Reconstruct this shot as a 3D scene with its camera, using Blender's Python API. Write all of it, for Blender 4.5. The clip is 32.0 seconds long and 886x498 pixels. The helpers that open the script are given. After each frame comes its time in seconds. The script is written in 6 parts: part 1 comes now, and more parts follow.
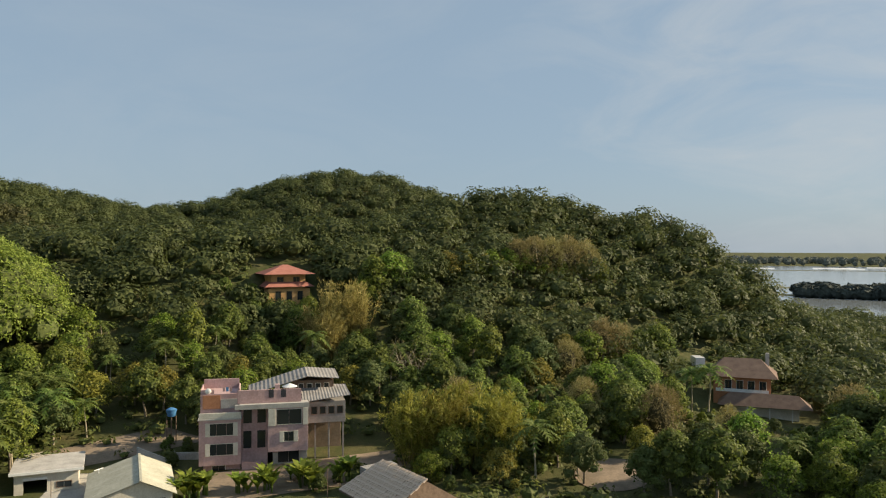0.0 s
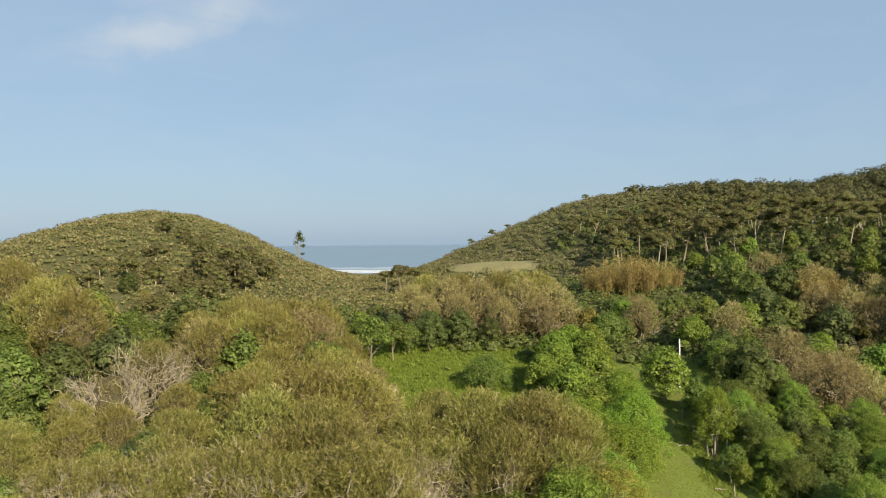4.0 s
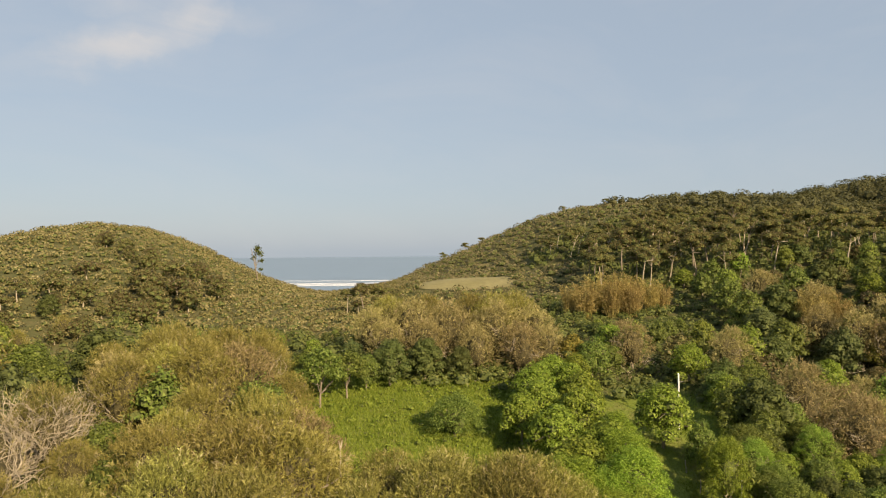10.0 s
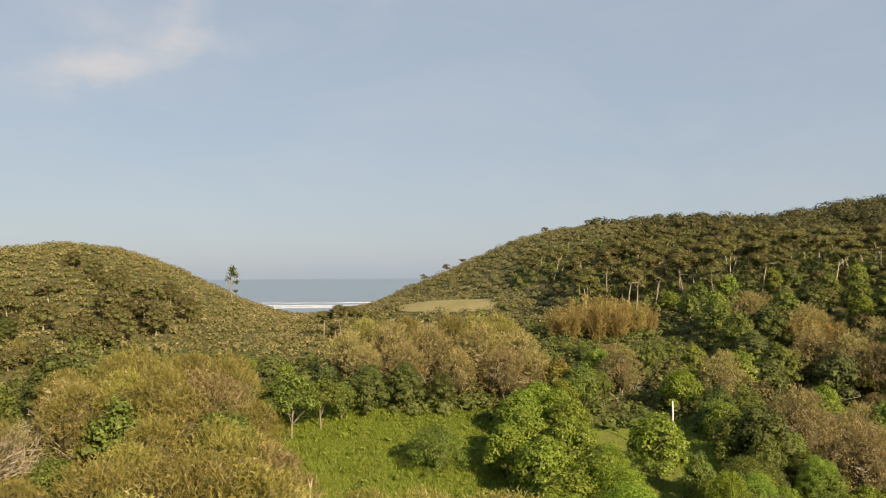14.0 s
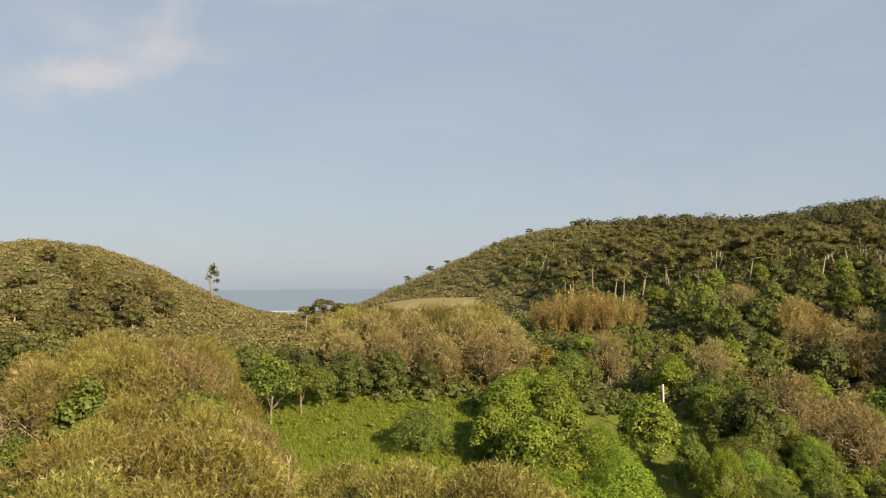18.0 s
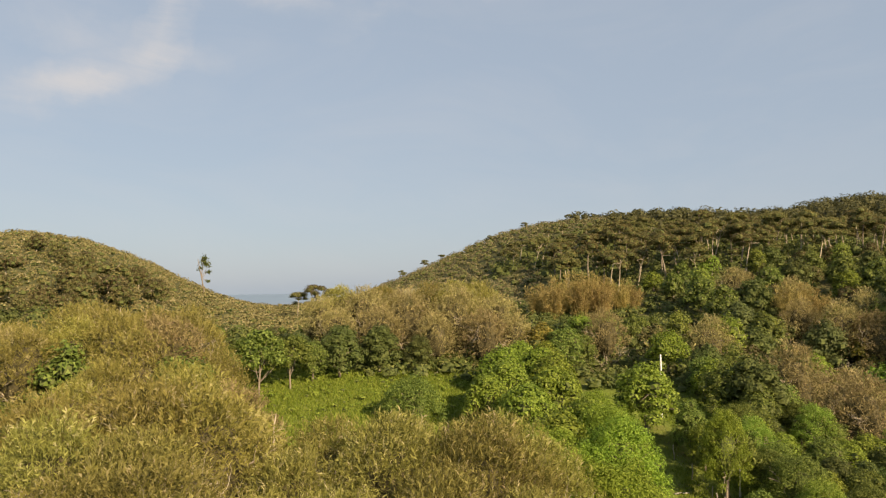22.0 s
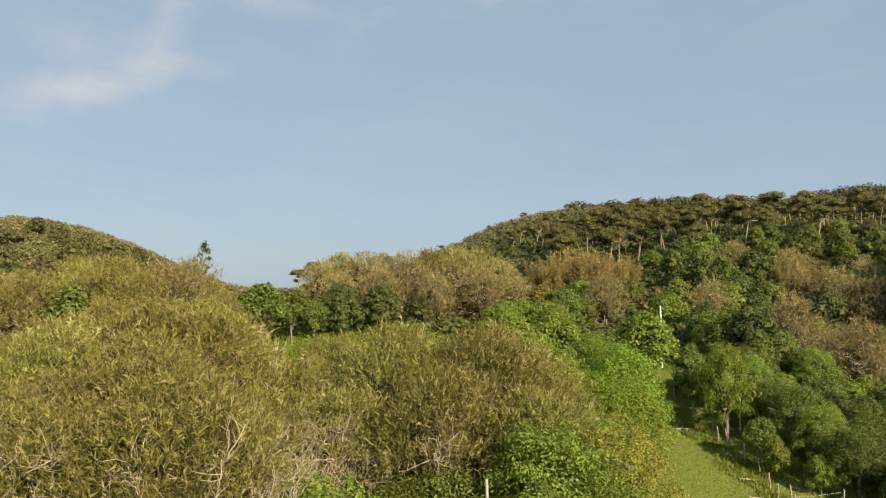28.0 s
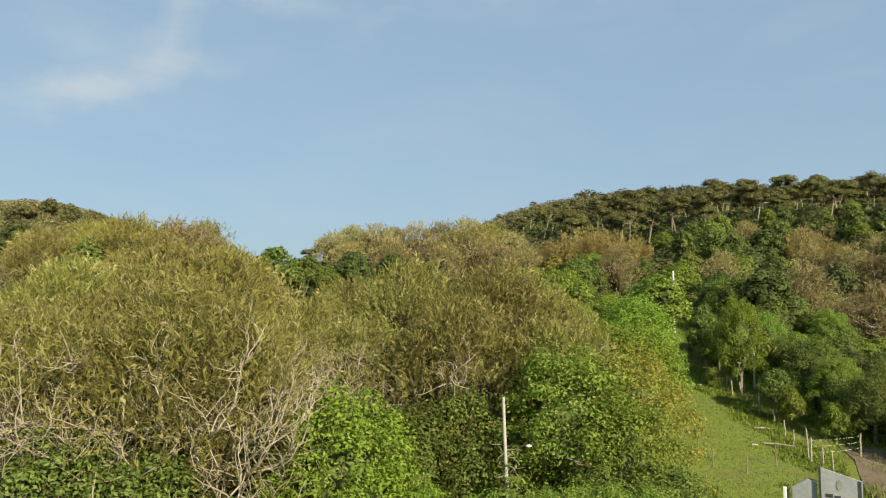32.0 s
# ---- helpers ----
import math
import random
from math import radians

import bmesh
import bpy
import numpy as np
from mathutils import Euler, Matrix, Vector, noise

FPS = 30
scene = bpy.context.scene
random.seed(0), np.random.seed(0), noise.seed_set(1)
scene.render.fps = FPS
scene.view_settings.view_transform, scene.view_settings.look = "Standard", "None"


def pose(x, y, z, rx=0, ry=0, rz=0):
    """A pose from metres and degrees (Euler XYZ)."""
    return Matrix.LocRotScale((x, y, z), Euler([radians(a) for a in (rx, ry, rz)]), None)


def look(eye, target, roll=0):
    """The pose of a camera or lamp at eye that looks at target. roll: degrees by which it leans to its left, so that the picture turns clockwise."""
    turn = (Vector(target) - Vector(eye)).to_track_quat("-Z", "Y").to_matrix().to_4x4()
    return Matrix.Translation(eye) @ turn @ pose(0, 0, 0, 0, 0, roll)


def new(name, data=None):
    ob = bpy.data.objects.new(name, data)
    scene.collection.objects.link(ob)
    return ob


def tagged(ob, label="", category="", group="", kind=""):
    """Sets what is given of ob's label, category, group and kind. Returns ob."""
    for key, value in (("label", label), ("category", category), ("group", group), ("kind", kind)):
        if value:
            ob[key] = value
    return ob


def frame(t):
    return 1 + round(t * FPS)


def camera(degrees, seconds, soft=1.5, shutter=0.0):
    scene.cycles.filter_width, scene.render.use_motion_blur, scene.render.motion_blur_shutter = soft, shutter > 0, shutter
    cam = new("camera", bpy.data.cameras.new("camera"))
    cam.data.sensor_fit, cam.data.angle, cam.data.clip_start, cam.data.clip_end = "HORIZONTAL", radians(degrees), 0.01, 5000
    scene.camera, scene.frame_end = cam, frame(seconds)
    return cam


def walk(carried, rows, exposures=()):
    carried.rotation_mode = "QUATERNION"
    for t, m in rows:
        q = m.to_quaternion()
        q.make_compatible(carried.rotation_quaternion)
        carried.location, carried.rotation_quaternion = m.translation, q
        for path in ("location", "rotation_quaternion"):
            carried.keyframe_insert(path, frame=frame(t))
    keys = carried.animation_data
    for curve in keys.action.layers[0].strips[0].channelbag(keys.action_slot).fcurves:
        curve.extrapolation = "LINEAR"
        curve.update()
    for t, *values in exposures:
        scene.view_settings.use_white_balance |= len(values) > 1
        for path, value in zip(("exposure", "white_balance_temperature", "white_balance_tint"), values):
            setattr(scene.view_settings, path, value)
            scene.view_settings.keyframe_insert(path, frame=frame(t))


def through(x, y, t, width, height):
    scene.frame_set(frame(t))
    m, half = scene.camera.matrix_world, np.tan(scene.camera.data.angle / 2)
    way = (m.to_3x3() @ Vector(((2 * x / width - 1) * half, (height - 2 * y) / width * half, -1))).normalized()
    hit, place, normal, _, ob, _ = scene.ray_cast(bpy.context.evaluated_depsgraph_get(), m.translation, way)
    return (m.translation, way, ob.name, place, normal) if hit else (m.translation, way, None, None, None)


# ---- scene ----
cam = camera(60.0, 32.0, soft=1.15)
PATH = [
    (0, (-0.479, -11.952, 24.987), (1.341, -11.122, 24.983), 0.1),
    (0.5, (-0.541, -11.684, 25.427), (0.799, -10.2, 25.416), 0.0),
    (1, (-0.155, -10.628, 25.103), (0.505, -8.74, 25.093), -0.4),
    (1.5, (-0.038, -9.215, 25.174), (0.096, -7.22, 25.162), -0.2),
    (2, (-0.146, -8.758, 25.081), (-0.096, -6.759, 25.069), -0.3),
    (2.5, (-0.362, -7.869, 25.155), (-0.371, -5.869, 25.141), -0.4),
    (3, (-0.266, -6.286, 25.164), (-0.303, -4.287, 25.143), -0.5),
    (3.5, (-0.81, -4.347, 24.855), (-0.86, -2.347, 24.832), -0.5),
    (5.5, (-0.654, 2.966, 24.676), (-0.695, 4.966, 24.649), -0.6),
    (6, (-0.201, 3.78, 24.878), (-0.24, 5.779, 24.85), -0.7),
    (7, (-0.511, 5.618, 25.136), (-0.533, 7.617, 25.113), -0.7),
    (8, (0.092, 7.68, 25.208), (0.078, 9.68, 25.194), -0.7),
    (9, (0.462, 9.756, 24.992), (0.46, 11.756, 24.991), -0.6),
    (10, (0.237, 11.422, 25.491), (0.255, 13.422, 25.497), -0.5),
    (11, (0.425, 13.379, 25.556), (0.458, 15.379, 25.576), -0.4),
    (12, (0.558, 14.788, 25.474), (0.605, 16.788, 25.51), -0.4),
    (13, (0.537, 15.647, 25.504), (0.593, 17.645, 25.554), -0.4),
    (13.5, (0.444, 15.922, 25.397), (0.506, 17.92, 25.454), -0.4),
    (15.5, (-0.009, 16.808, 24.599), (0.079, 18.804, 24.676), -0.3),
    (16, (-0.009, 17.168, 23.86), (0.086, 19.164, 23.94), -0.3),
    (17, (0.224, 17.685, 23.02), (0.325, 19.68, 23.105), -0.3),
    (18, (0.271, 18.375, 22.258), (0.381, 20.37, 22.349), -0.4),
    (19, (0.245, 18.98, 21.525), (0.363, 20.975, 21.62), -0.4),
    (20, (0.267, 19.33, 20.621), (0.386, 21.324, 20.719), -0.5),
    (21, (0.417, 19.835, 19.647), (0.539, 21.829, 19.747), -0.5),
    (22, (0.673, 20.269, 18.803), (0.795, 22.263, 18.906), -0.6),
    (23, (0.828, 20.499, 17.869), (0.95, 22.492, 17.973), -0.6),
    (24, (0.749, 20.466, 16.929), (0.871, 22.459, 17.037), -0.6),
    (25, (0.487, 20.413, 16.091), (0.612, 22.406, 16.202), -0.6),
    (25.5, (0.388, 20.405, 15.736), (0.524, 22.397, 15.85), -0.6),
    (27.5, (0.544, 20.256, 14.084), (0.668, 22.248, 14.202), -0.8),
    (28, (0.506, 20.19, 13.651), (0.63, 22.183, 13.77), -0.9),
    (29, (0.351, 19.949, 12.848), (0.466, 21.942, 12.968), -0.8),
    (30, (0.075, 20.069, 12.003), (0.188, 22.063, 12.122), -0.7),
    (31, (0.0, 20.306, 11.136), (0.107, 22.299, 11.253), -0.7),
    (32, (0.106, 20.404, 10.346), (0.208, 22.398, 10.462), -0.7),
]
walk(cam, [(t, look(eye, aim, roll)) for t, eye, aim, roll in PATH],
     exposures=[(0, 0.68, 6650, 6.5), (0.5, 0.92, 6230, 6.5), (1, 0.9, 6130, 6.5), (3, 0.87, 6130, 5.5), (6, 0.88, 6780, 10.5), (10, 0.9, 7400, 14), (14, 0.89, 7430, 14.5), (24, 0.88, 7400, 15), (28, 0.85, 6820, 9.5), (32, 0.84, 6300, 2.5)])

# ---- world and sun ----
SUN_AZ, SUN_EL = 146.0, 27.0
world = bpy.data.worlds.new("world")
scene.world = world
world.use_nodes = True
wt = world.node_tree
wt.nodes.clear()


def node(tree, kind, **values):
    n = tree.nodes.new(kind)
    for key, value in values.items():
        n.inputs[key.replace("_", " ")].default_value = value
    return n


sky = wt.nodes.new("ShaderNodeTexSky")
sky.sky_type = "NISHITA"
sky.sun_disc = False
sky.sun_elevation, sky.sun_rotation = radians(SUN_EL), radians(SUN_AZ)
sky.air_density, sky.dust_density, sky.ozone_density, sky.altitude = 1.0, 1.0, 1.6, 20
coord = wt.nodes.new("ShaderNodeTexCoord")
stretch = node(wt, "ShaderNodeMapping", Scale=(2.0, 2.0, 5.5), Location=(0.35, 0.1, 0.0))
wisps = node(wt, "ShaderNodeTexNoise", Scale=1.9, Detail=8.0, Roughness=0.6, Distortion=0.9)
ramp = wt.nodes.new("ShaderNodeValToRGB")
ramp.color_ramp.elements[0].position, ramp.color_ramp.elements[1].position = 0.42, 0.74
ramp.color_ramp.elements[1].color = (0.85, 0.85, 0.85, 1)
mixer = wt.nodes.new("ShaderNodeMix")
mixer.data_type = "RGBA"
mixer.inputs["B"].default_value = (4.6, 4.85, 5.2, 1)
back = node(wt, "ShaderNodeBackground", Strength=0.075)
out = wt.nodes.new("ShaderNodeOutputWorld")
wt.links.new(coord.outputs["Generated"], stretch.inputs["Vector"])
wt.links.new(stretch.outputs[0], wisps.inputs["Vector"])
wt.links.new(wisps.outputs["Fac"], ramp.inputs["Fac"])
# feathery wisps over the hill to the north-west, laid out on a plane before the valley (x / y and z / y)
apart = wt.nodes.new("ShaderNodeSeparateXYZ")
wt.links.new(coord.outputs["Generated"], apart.inputs[0])


def reckon(how, a, b):
    n = wt.nodes.new("ShaderNodeMath")
    n.operation = how
    for i, v in enumerate((a, b)):
        if hasattr(v, "is_linked"):
            wt.links.new(v, n.inputs[i])
        else:
            n.inputs[i].default_value = v
    return n.outputs[0]


ahead = reckon("MAXIMUM", apart.outputs["Y"], 0.05)
flat = wt.nodes.new("ShaderNodeCombineXYZ")
wt.links.new(reckon("DIVIDE", apart.outputs["X"], ahead), flat.inputs["X"])
wt.links.new(reckon("DIVIDE", apart.outputs["Z"], ahead), flat.inputs["Y"])
rough_edge = node(wt, "ShaderNodeTexNoise", Scale=11.0, Detail=6.0, Roughness=0.6)
wt.links.new(flat.outputs[0], rough_edge.inputs["Vector"])
torn = wt.nodes.new("ShaderNodeVectorMath")
torn.operation = "MULTIPLY_ADD"
torn.inputs[1].default_value = (0.11, 0.08, 0.0)
wt.links.new(rough_edge.outputs["Color"], torn.inputs[0])
wt.links.new(flat.outputs[0], torn.inputs[2])
# centre, half length, half width, turn in degrees, strength
WISPS = ((-0.355, 0.345, 0.115, 0.042, 80, 0.9), (-0.43, 0.275, 0.17, 0.034, 6, 0.85), (-0.47, 0.33, 0.16, 0.04, -14, 0.55), (-0.19, 0.37, 0.15, 0.02, -10, 0.5),
         (-0.10, 0.338, 0.07, 0.022, 14, 0.4), (0.085, 0.392, 0.07, 0.014, 0, 0.4), (0.195, 0.395, 0.04, 0.012, -30, 0.35), (-0.24, 0.4, 0.1, 0.03, 0, 0.5), (-0.5, 0.25, 0.16, 0.03, 4, 0.4))
wisp_sum = 0.0
for wx, wz, long, wide, turned, much in WISPS:
    mp = node(wt, "ShaderNodeMapping", Location=(wx + 0.112, wz + 0.052, 0), Rotation=(0, 0, radians(turned)), Scale=(long, wide, 1))
    mp.vector_type = "TEXTURE"
    wt.links.new(torn.outputs[0], mp.inputs["Vector"])
    ball = wt.nodes.new("ShaderNodeTexGradient")
    ball.gradient_type = "SPHERICAL"
    wt.links.new(mp.outputs[0], ball.inputs["Vector"])
    wisp_sum = reckon("ADD", wisp_sum, reckon("MULTIPLY", ball.outputs["Fac"], 0.95 * much))
streaks = node(wt, "ShaderNodeMapRange", From_Min=0.36, From_Max=0.66, To_Min=0.2, To_Max=0.9)
wt.links.new(wisps.outputs["Fac"], streaks.inputs["Value"])
feathers = reckon("MULTIPLY", wisp_sum, streaks.outputs[0])
fade = node(wt, "ShaderNodeMapRange", From_Min=-0.2, From_Max=0.5, To_Min=0.1, To_Max=0.16)
wt.links.new(apart.outputs["Y"], fade.inputs["Value"])
# a second bank of thin cloud over the lagoon; doubles as sun-side glare
other = wt.nodes.new("ShaderNodeVectorMath")
other.operation = "DOT_PRODUCT"
other.inputs[1].default_value = (0.92, -0.14, 0.36)
fade2 = node(wt, "ShaderNodeMapRange", From_Min=0.8, From_Max=1.0, To_Min=0.0, To_Max=0.8)
fade2.interpolation_type = "SMOOTHSTEP"
most = wt.nodes.new("ShaderNodeMath")
most.operation = "MAXIMUM"
wt.links.new(coord.outputs["Generated"], other.inputs[0])
wt.links.new(other.outputs["Value"], fade2.inputs["Value"])
wt.links.new(fade.outputs[0], most.inputs[0])
wt.links.new(fade2.outputs[0], most.inputs[1])
cover = reckon("MINIMUM", reckon("ADD", reckon("MULTIPLY", most.outputs[0], ramp.outputs["Color"]), feathers), 0.92)
wt.links.new(cover, mixer.inputs["Factor"])
veil = wt.nodes.new("ShaderNodeMix")
veil.data_type = "RGBA"
veil.inputs["Factor"].default_value = 0.78
veil.inputs["B"].default_value = (2.72, 3.55, 4.62, 1)
wt.links.new(sky.outputs[0], veil.inputs["A"])
wt.links.new(veil.outputs["Result"], mixer.inputs["A"])
wt.links.new(mixer.outputs["Result"], back.inputs["Color"])
wt.links.new(back.outputs[0], out.inputs[0])

sun = new("sun", bpy.data.lights.new("sun", "SUN"))
sun.data.energy, sun.data.angle, sun.data.color = 5.0, radians(0.6), (1.0, 0.84, 0.62)
_e = radians(SUN_EL)
SUN_DIR = Vector((math.sin(radians(SUN_AZ)) * math.cos(_e), math.cos(radians(SUN_AZ)) * math.cos(_e), math.sin(_e)))
sun.matrix_world = look(SUN_DIR * 200, (0, 0, 0))


# ---- materials ----
def material(name, rough=0.7, metal=0.0, spec=0.3):
    m = bpy.data.materials.new(name)
    m.use_nodes = True
    t = m.node_tree
    b = t.nodes["Principled BSDF"]
    b.inputs["Roughness"].default_value, b.inputs["Metallic"].default_value = rough, metal
    b.inputs["Specular IOR Level"].default_value = spec
    return m, t, b


def colours(tree, fac, *stops):
    r = tree.nodes.new("ShaderNodeValToRGB")
    while len(r.color_ramp.elements) < len(stops):
        r.color_ramp.elements.new(0.5)
    for e, (p, c) in zip(r.color_ramp.elements, stops):
        e.position, e.color = p, (*c, 1)
    tree.links.new(fac, r.inputs["Fac"])
    return r.outputs["Color"]


def blend(tree, how, fac, a, b):
    n = tree.nodes.new("ShaderNodeMix")
    n.data_type, n.blend_type = "RGBA", how
    for key, v in (("Factor", fac), ("A", a), ("B", b)):
        if hasattr(v, "is_linked"):
            tree.links.new(v, n.inputs[key])
        else:
            n.inputs[key].default_value = (*v, 1) if isinstance(v, tuple) else v
    return n.outputs["Result"]


def place_noise(tree, scale, detail=5.0, rough=0.6, kind="Object"):
    c = tree.nodes.new("ShaderNodeTexCoord")
    n = node(tree, "ShaderNodeTexNoise", Scale=scale, Detail=detail, Roughness=rough)
    tree.links.new(c.outputs[kind], n.inputs["Vector"])
    return n.outputs["Fac"]


def bumped(tree, b, height, strength, distance=0.05):
    n = node(tree, "ShaderNodeBump", Strength=strength, Distance=distance)
    tree.links.new(height, n.inputs["Height"])
    tree.links.new(n.outputs[0], b.inputs["Normal"])


def foliage(name, dark, mid, light, through=0.3, odd=None, patch=None):
    """Leaves: each leaf and each plant has its own shade; light passes through them. patch: another tone in drifts over a wide wood."""
    m, t, b = material(name, 0.62, 0, 0.22)
    g = t.nodes.new("ShaderNodeNewGeometry")
    stops = [(0.0, dark), (0.5, mid), (0.9, light)] + ([(1.0, odd)] if odd else [])
    leaf = colours(t, g.outputs["Random Per Island"], *stops)
    if patch:
        drift = colours(t, place_noise(t, patch[0], 5.0, 0.65), (0.42, (0, 0, 0)), (0.62, (1, 1, 1)))
        leaf = blend(t, "MIX", drift, leaf, blend(t, "MIX", 0.72, leaf, patch[1]))
    o = t.nodes.new("ShaderNodeObjectInfo")
    hue = node(t, "ShaderNodeHueSaturation", Saturation=1.0)
    for key, a, z in (("Hue", 0.483, 0.514), ("Value", 0.84, 1.2)):
        r = node(t, "ShaderNodeMapRange", To_Min=a, To_Max=z)
        t.links.new(o.outputs["Random"], r.inputs["Value"])
        t.links.new(r.outputs[0], hue.inputs[key])
    t.links.new(leaf, hue.inputs["Color"])
    t.links.new(hue.outputs[0], b.inputs["Base Color"])
    s = t.nodes.new("ShaderNodeBsdfTranslucent")
    t.links.new(hue.outputs[0], s.inputs["Color"])
    mix = node(t, "ShaderNodeMixShader", Fac=through)
    t.links.new(b.outputs[0], mix.inputs[1])
    t.links.new(s.outputs[0], mix.inputs[2])
    t.links.new(mix.outputs[0], t.nodes["Material Output"].inputs["Surface"])
    return m


def plain(name, a, b_, scale=2.0, rough=0.8, bump=0.2, metal=0.0, fine=None):
    """A surface with stains at one scale and grain at another."""
    m, t, b = material(name, rough, metal)
    big = place_noise(t, scale)
    small = place_noise(t, (fine or scale * 9), 4)
    c = colours(t, big, (0.3, a), (0.7, b_))
    c = blend(t, "OVERLAY", 0.35, c, colours(t, small, (0.3, (0.3, 0.3, 0.3)), (0.7, (0.7, 0.7, 0.7))))
    t.links.new(c, b.inputs["Base Color"])
    if bump:
        bumped(t, b, small, bump)
    return m


M = {
    "olive": foliage("olive_foliage", (0.124, 0.115, 0.026), (0.220, 0.2, 0.047), (0.318, 0.286, 0.086), 0.34, (0.359, 0.31, 0.18)),
    "olive_near": foliage("grey_olive_foliage", (0.106, 0.104, 0.024), (0.205, 0.198, 0.046), (0.316, 0.3, 0.09), 0.35, (0.418, 0.36, 0.2)),
    "brown": foliage("dry_foliage", (0.150, 0.13, 0.047), (0.268, 0.23, 0.088), (0.390, 0.335, 0.145), 0.33, (0.340, 0.257, 0.150)),
    "bright": foliage("bright_leaves", (0.093, 0.133, 0.017), (0.177, 0.238, 0.030), (0.270, 0.329, 0.055), 0.44),
    "lime": foliage("lime_green_leaves", (0.108, 0.165, 0.018), (0.19, 0.275, 0.03), (0.28, 0.37, 0.055), 0.45),
    "green": foliage("green_leaves", (0.065, 0.094, 0.018), (0.130, 0.174, 0.032), (0.211, 0.255, 0.058), 0.42),
    "dark": foliage("dark_leaves", (0.06, 0.078, 0.02), (0.083, 0.106, 0.027), (0.112, 0.134, 0.036), 0.38),
    "pine": foliage("pine_needles", (0.064, 0.061, 0.02), (0.119, 0.108, 0.034), (0.189, 0.163, 0.054), 0.3),
    "ridge": foliage("ridge_wood_leaves", (0.047, 0.046, 0.017), (0.070, 0.067, 0.026), (0.102, 0.092, 0.036), 0.28, patch=(0.05, (0.070, 0.068, 0.025))),
    "ridge_scrub": foliage("ridge_scrub_foliage", (0.073, 0.065, 0.025), (0.122, 0.107, 0.043), (0.176, 0.152, 0.069), 0.32, (0.281, 0.228, 0.150), (0.09, (0.200, 0.163, 0.088))),
    "belt": foliage("hill_wood_leaves", (0.063, 0.056, 0.02), (0.110, 0.096, 0.033), (0.172, 0.146, 0.053), 0.3, (0.242, 0.19, 0.112)),
    "yellow": foliage("yellow_leaves", (0.149, 0.14, 0.022), (0.242, 0.228, 0.038), (0.335, 0.305, 0.07), 0.42),
    "giant": foliage("giant_tree_leaves", (0.11, 0.145, 0.023), (0.185, 0.225, 0.038), (0.265, 0.3, 0.062), 0.42),
    "bamboo": foliage("bamboo_foliage", (0.185, 0.148, 0.045), (0.31, 0.25, 0.082), (0.44, 0.355, 0.13), 0.35),
    "scrub": foliage("scrub_foliage", (0.09, 0.078, 0.026), (0.159, 0.137, 0.047), (0.238, 0.204, 0.086), 0.33, (0.339, 0.284, 0.170), (0.075, (0.260, 0.218, 0.100))),
    "grass": foliage("grass_blades", (0.104, 0.144, 0.016), (0.17, 0.215, 0.027), (0.24, 0.272, 0.046), 0.42),
    "under": foliage("undergrowth_leaves", (0.055, 0.074, 0.018), (0.105, 0.13, 0.03), (0.175, 0.185, 0.052), 0.38),
    "mixed": foliage("mixed_leaves", (0.108, 0.168, 0.021), (0.190, 0.282, 0.038), (0.288, 0.375, 0.068), 0.45, (0.384, 0.36, 0.12)),
    "palm": foliage("palm_fronds", (0.07, 0.11, 0.022), (0.125, 0.175, 0.038), (0.19, 0.23, 0.065), 0.42),
    "far": foliage("far_leaves", (0.056, 0.077, 0.026), (0.079, 0.105, 0.034), (0.108, 0.138, 0.046), 0.38, None, (0.1, (0.13, 0.165, 0.054))),
    # dark green of the added inner masses: shade between leaves put into colour
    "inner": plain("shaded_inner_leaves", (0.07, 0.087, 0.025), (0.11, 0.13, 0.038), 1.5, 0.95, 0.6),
    # dark brown for the hearts of plume crowns: their inner shade as colour
    "twigs": plain("shade_dark_heart", (0.05, 0.043, 0.02), (0.1, 0.085, 0.036), 3.5, 0.95, 0.8),
    "bark": plain("bark", (0.15, 0.12, 0.085), (0.27, 0.23, 0.17), 3, 0.9, 0.5),
    "pale": plain("pale_bark", (0.26, 0.22, 0.15), (0.42, 0.365, 0.27), 2, 0.85, 0.4),
    "grey_bark": plain("grey_bark", (0.17, 0.14, 0.1), (0.26, 0.22, 0.165), 3, 0.9, 0.5),
    "post": plain("weathered_wood", (0.24, 0.21, 0.16), (0.4, 0.36, 0.29), 4, 0.85, 0.4),
}


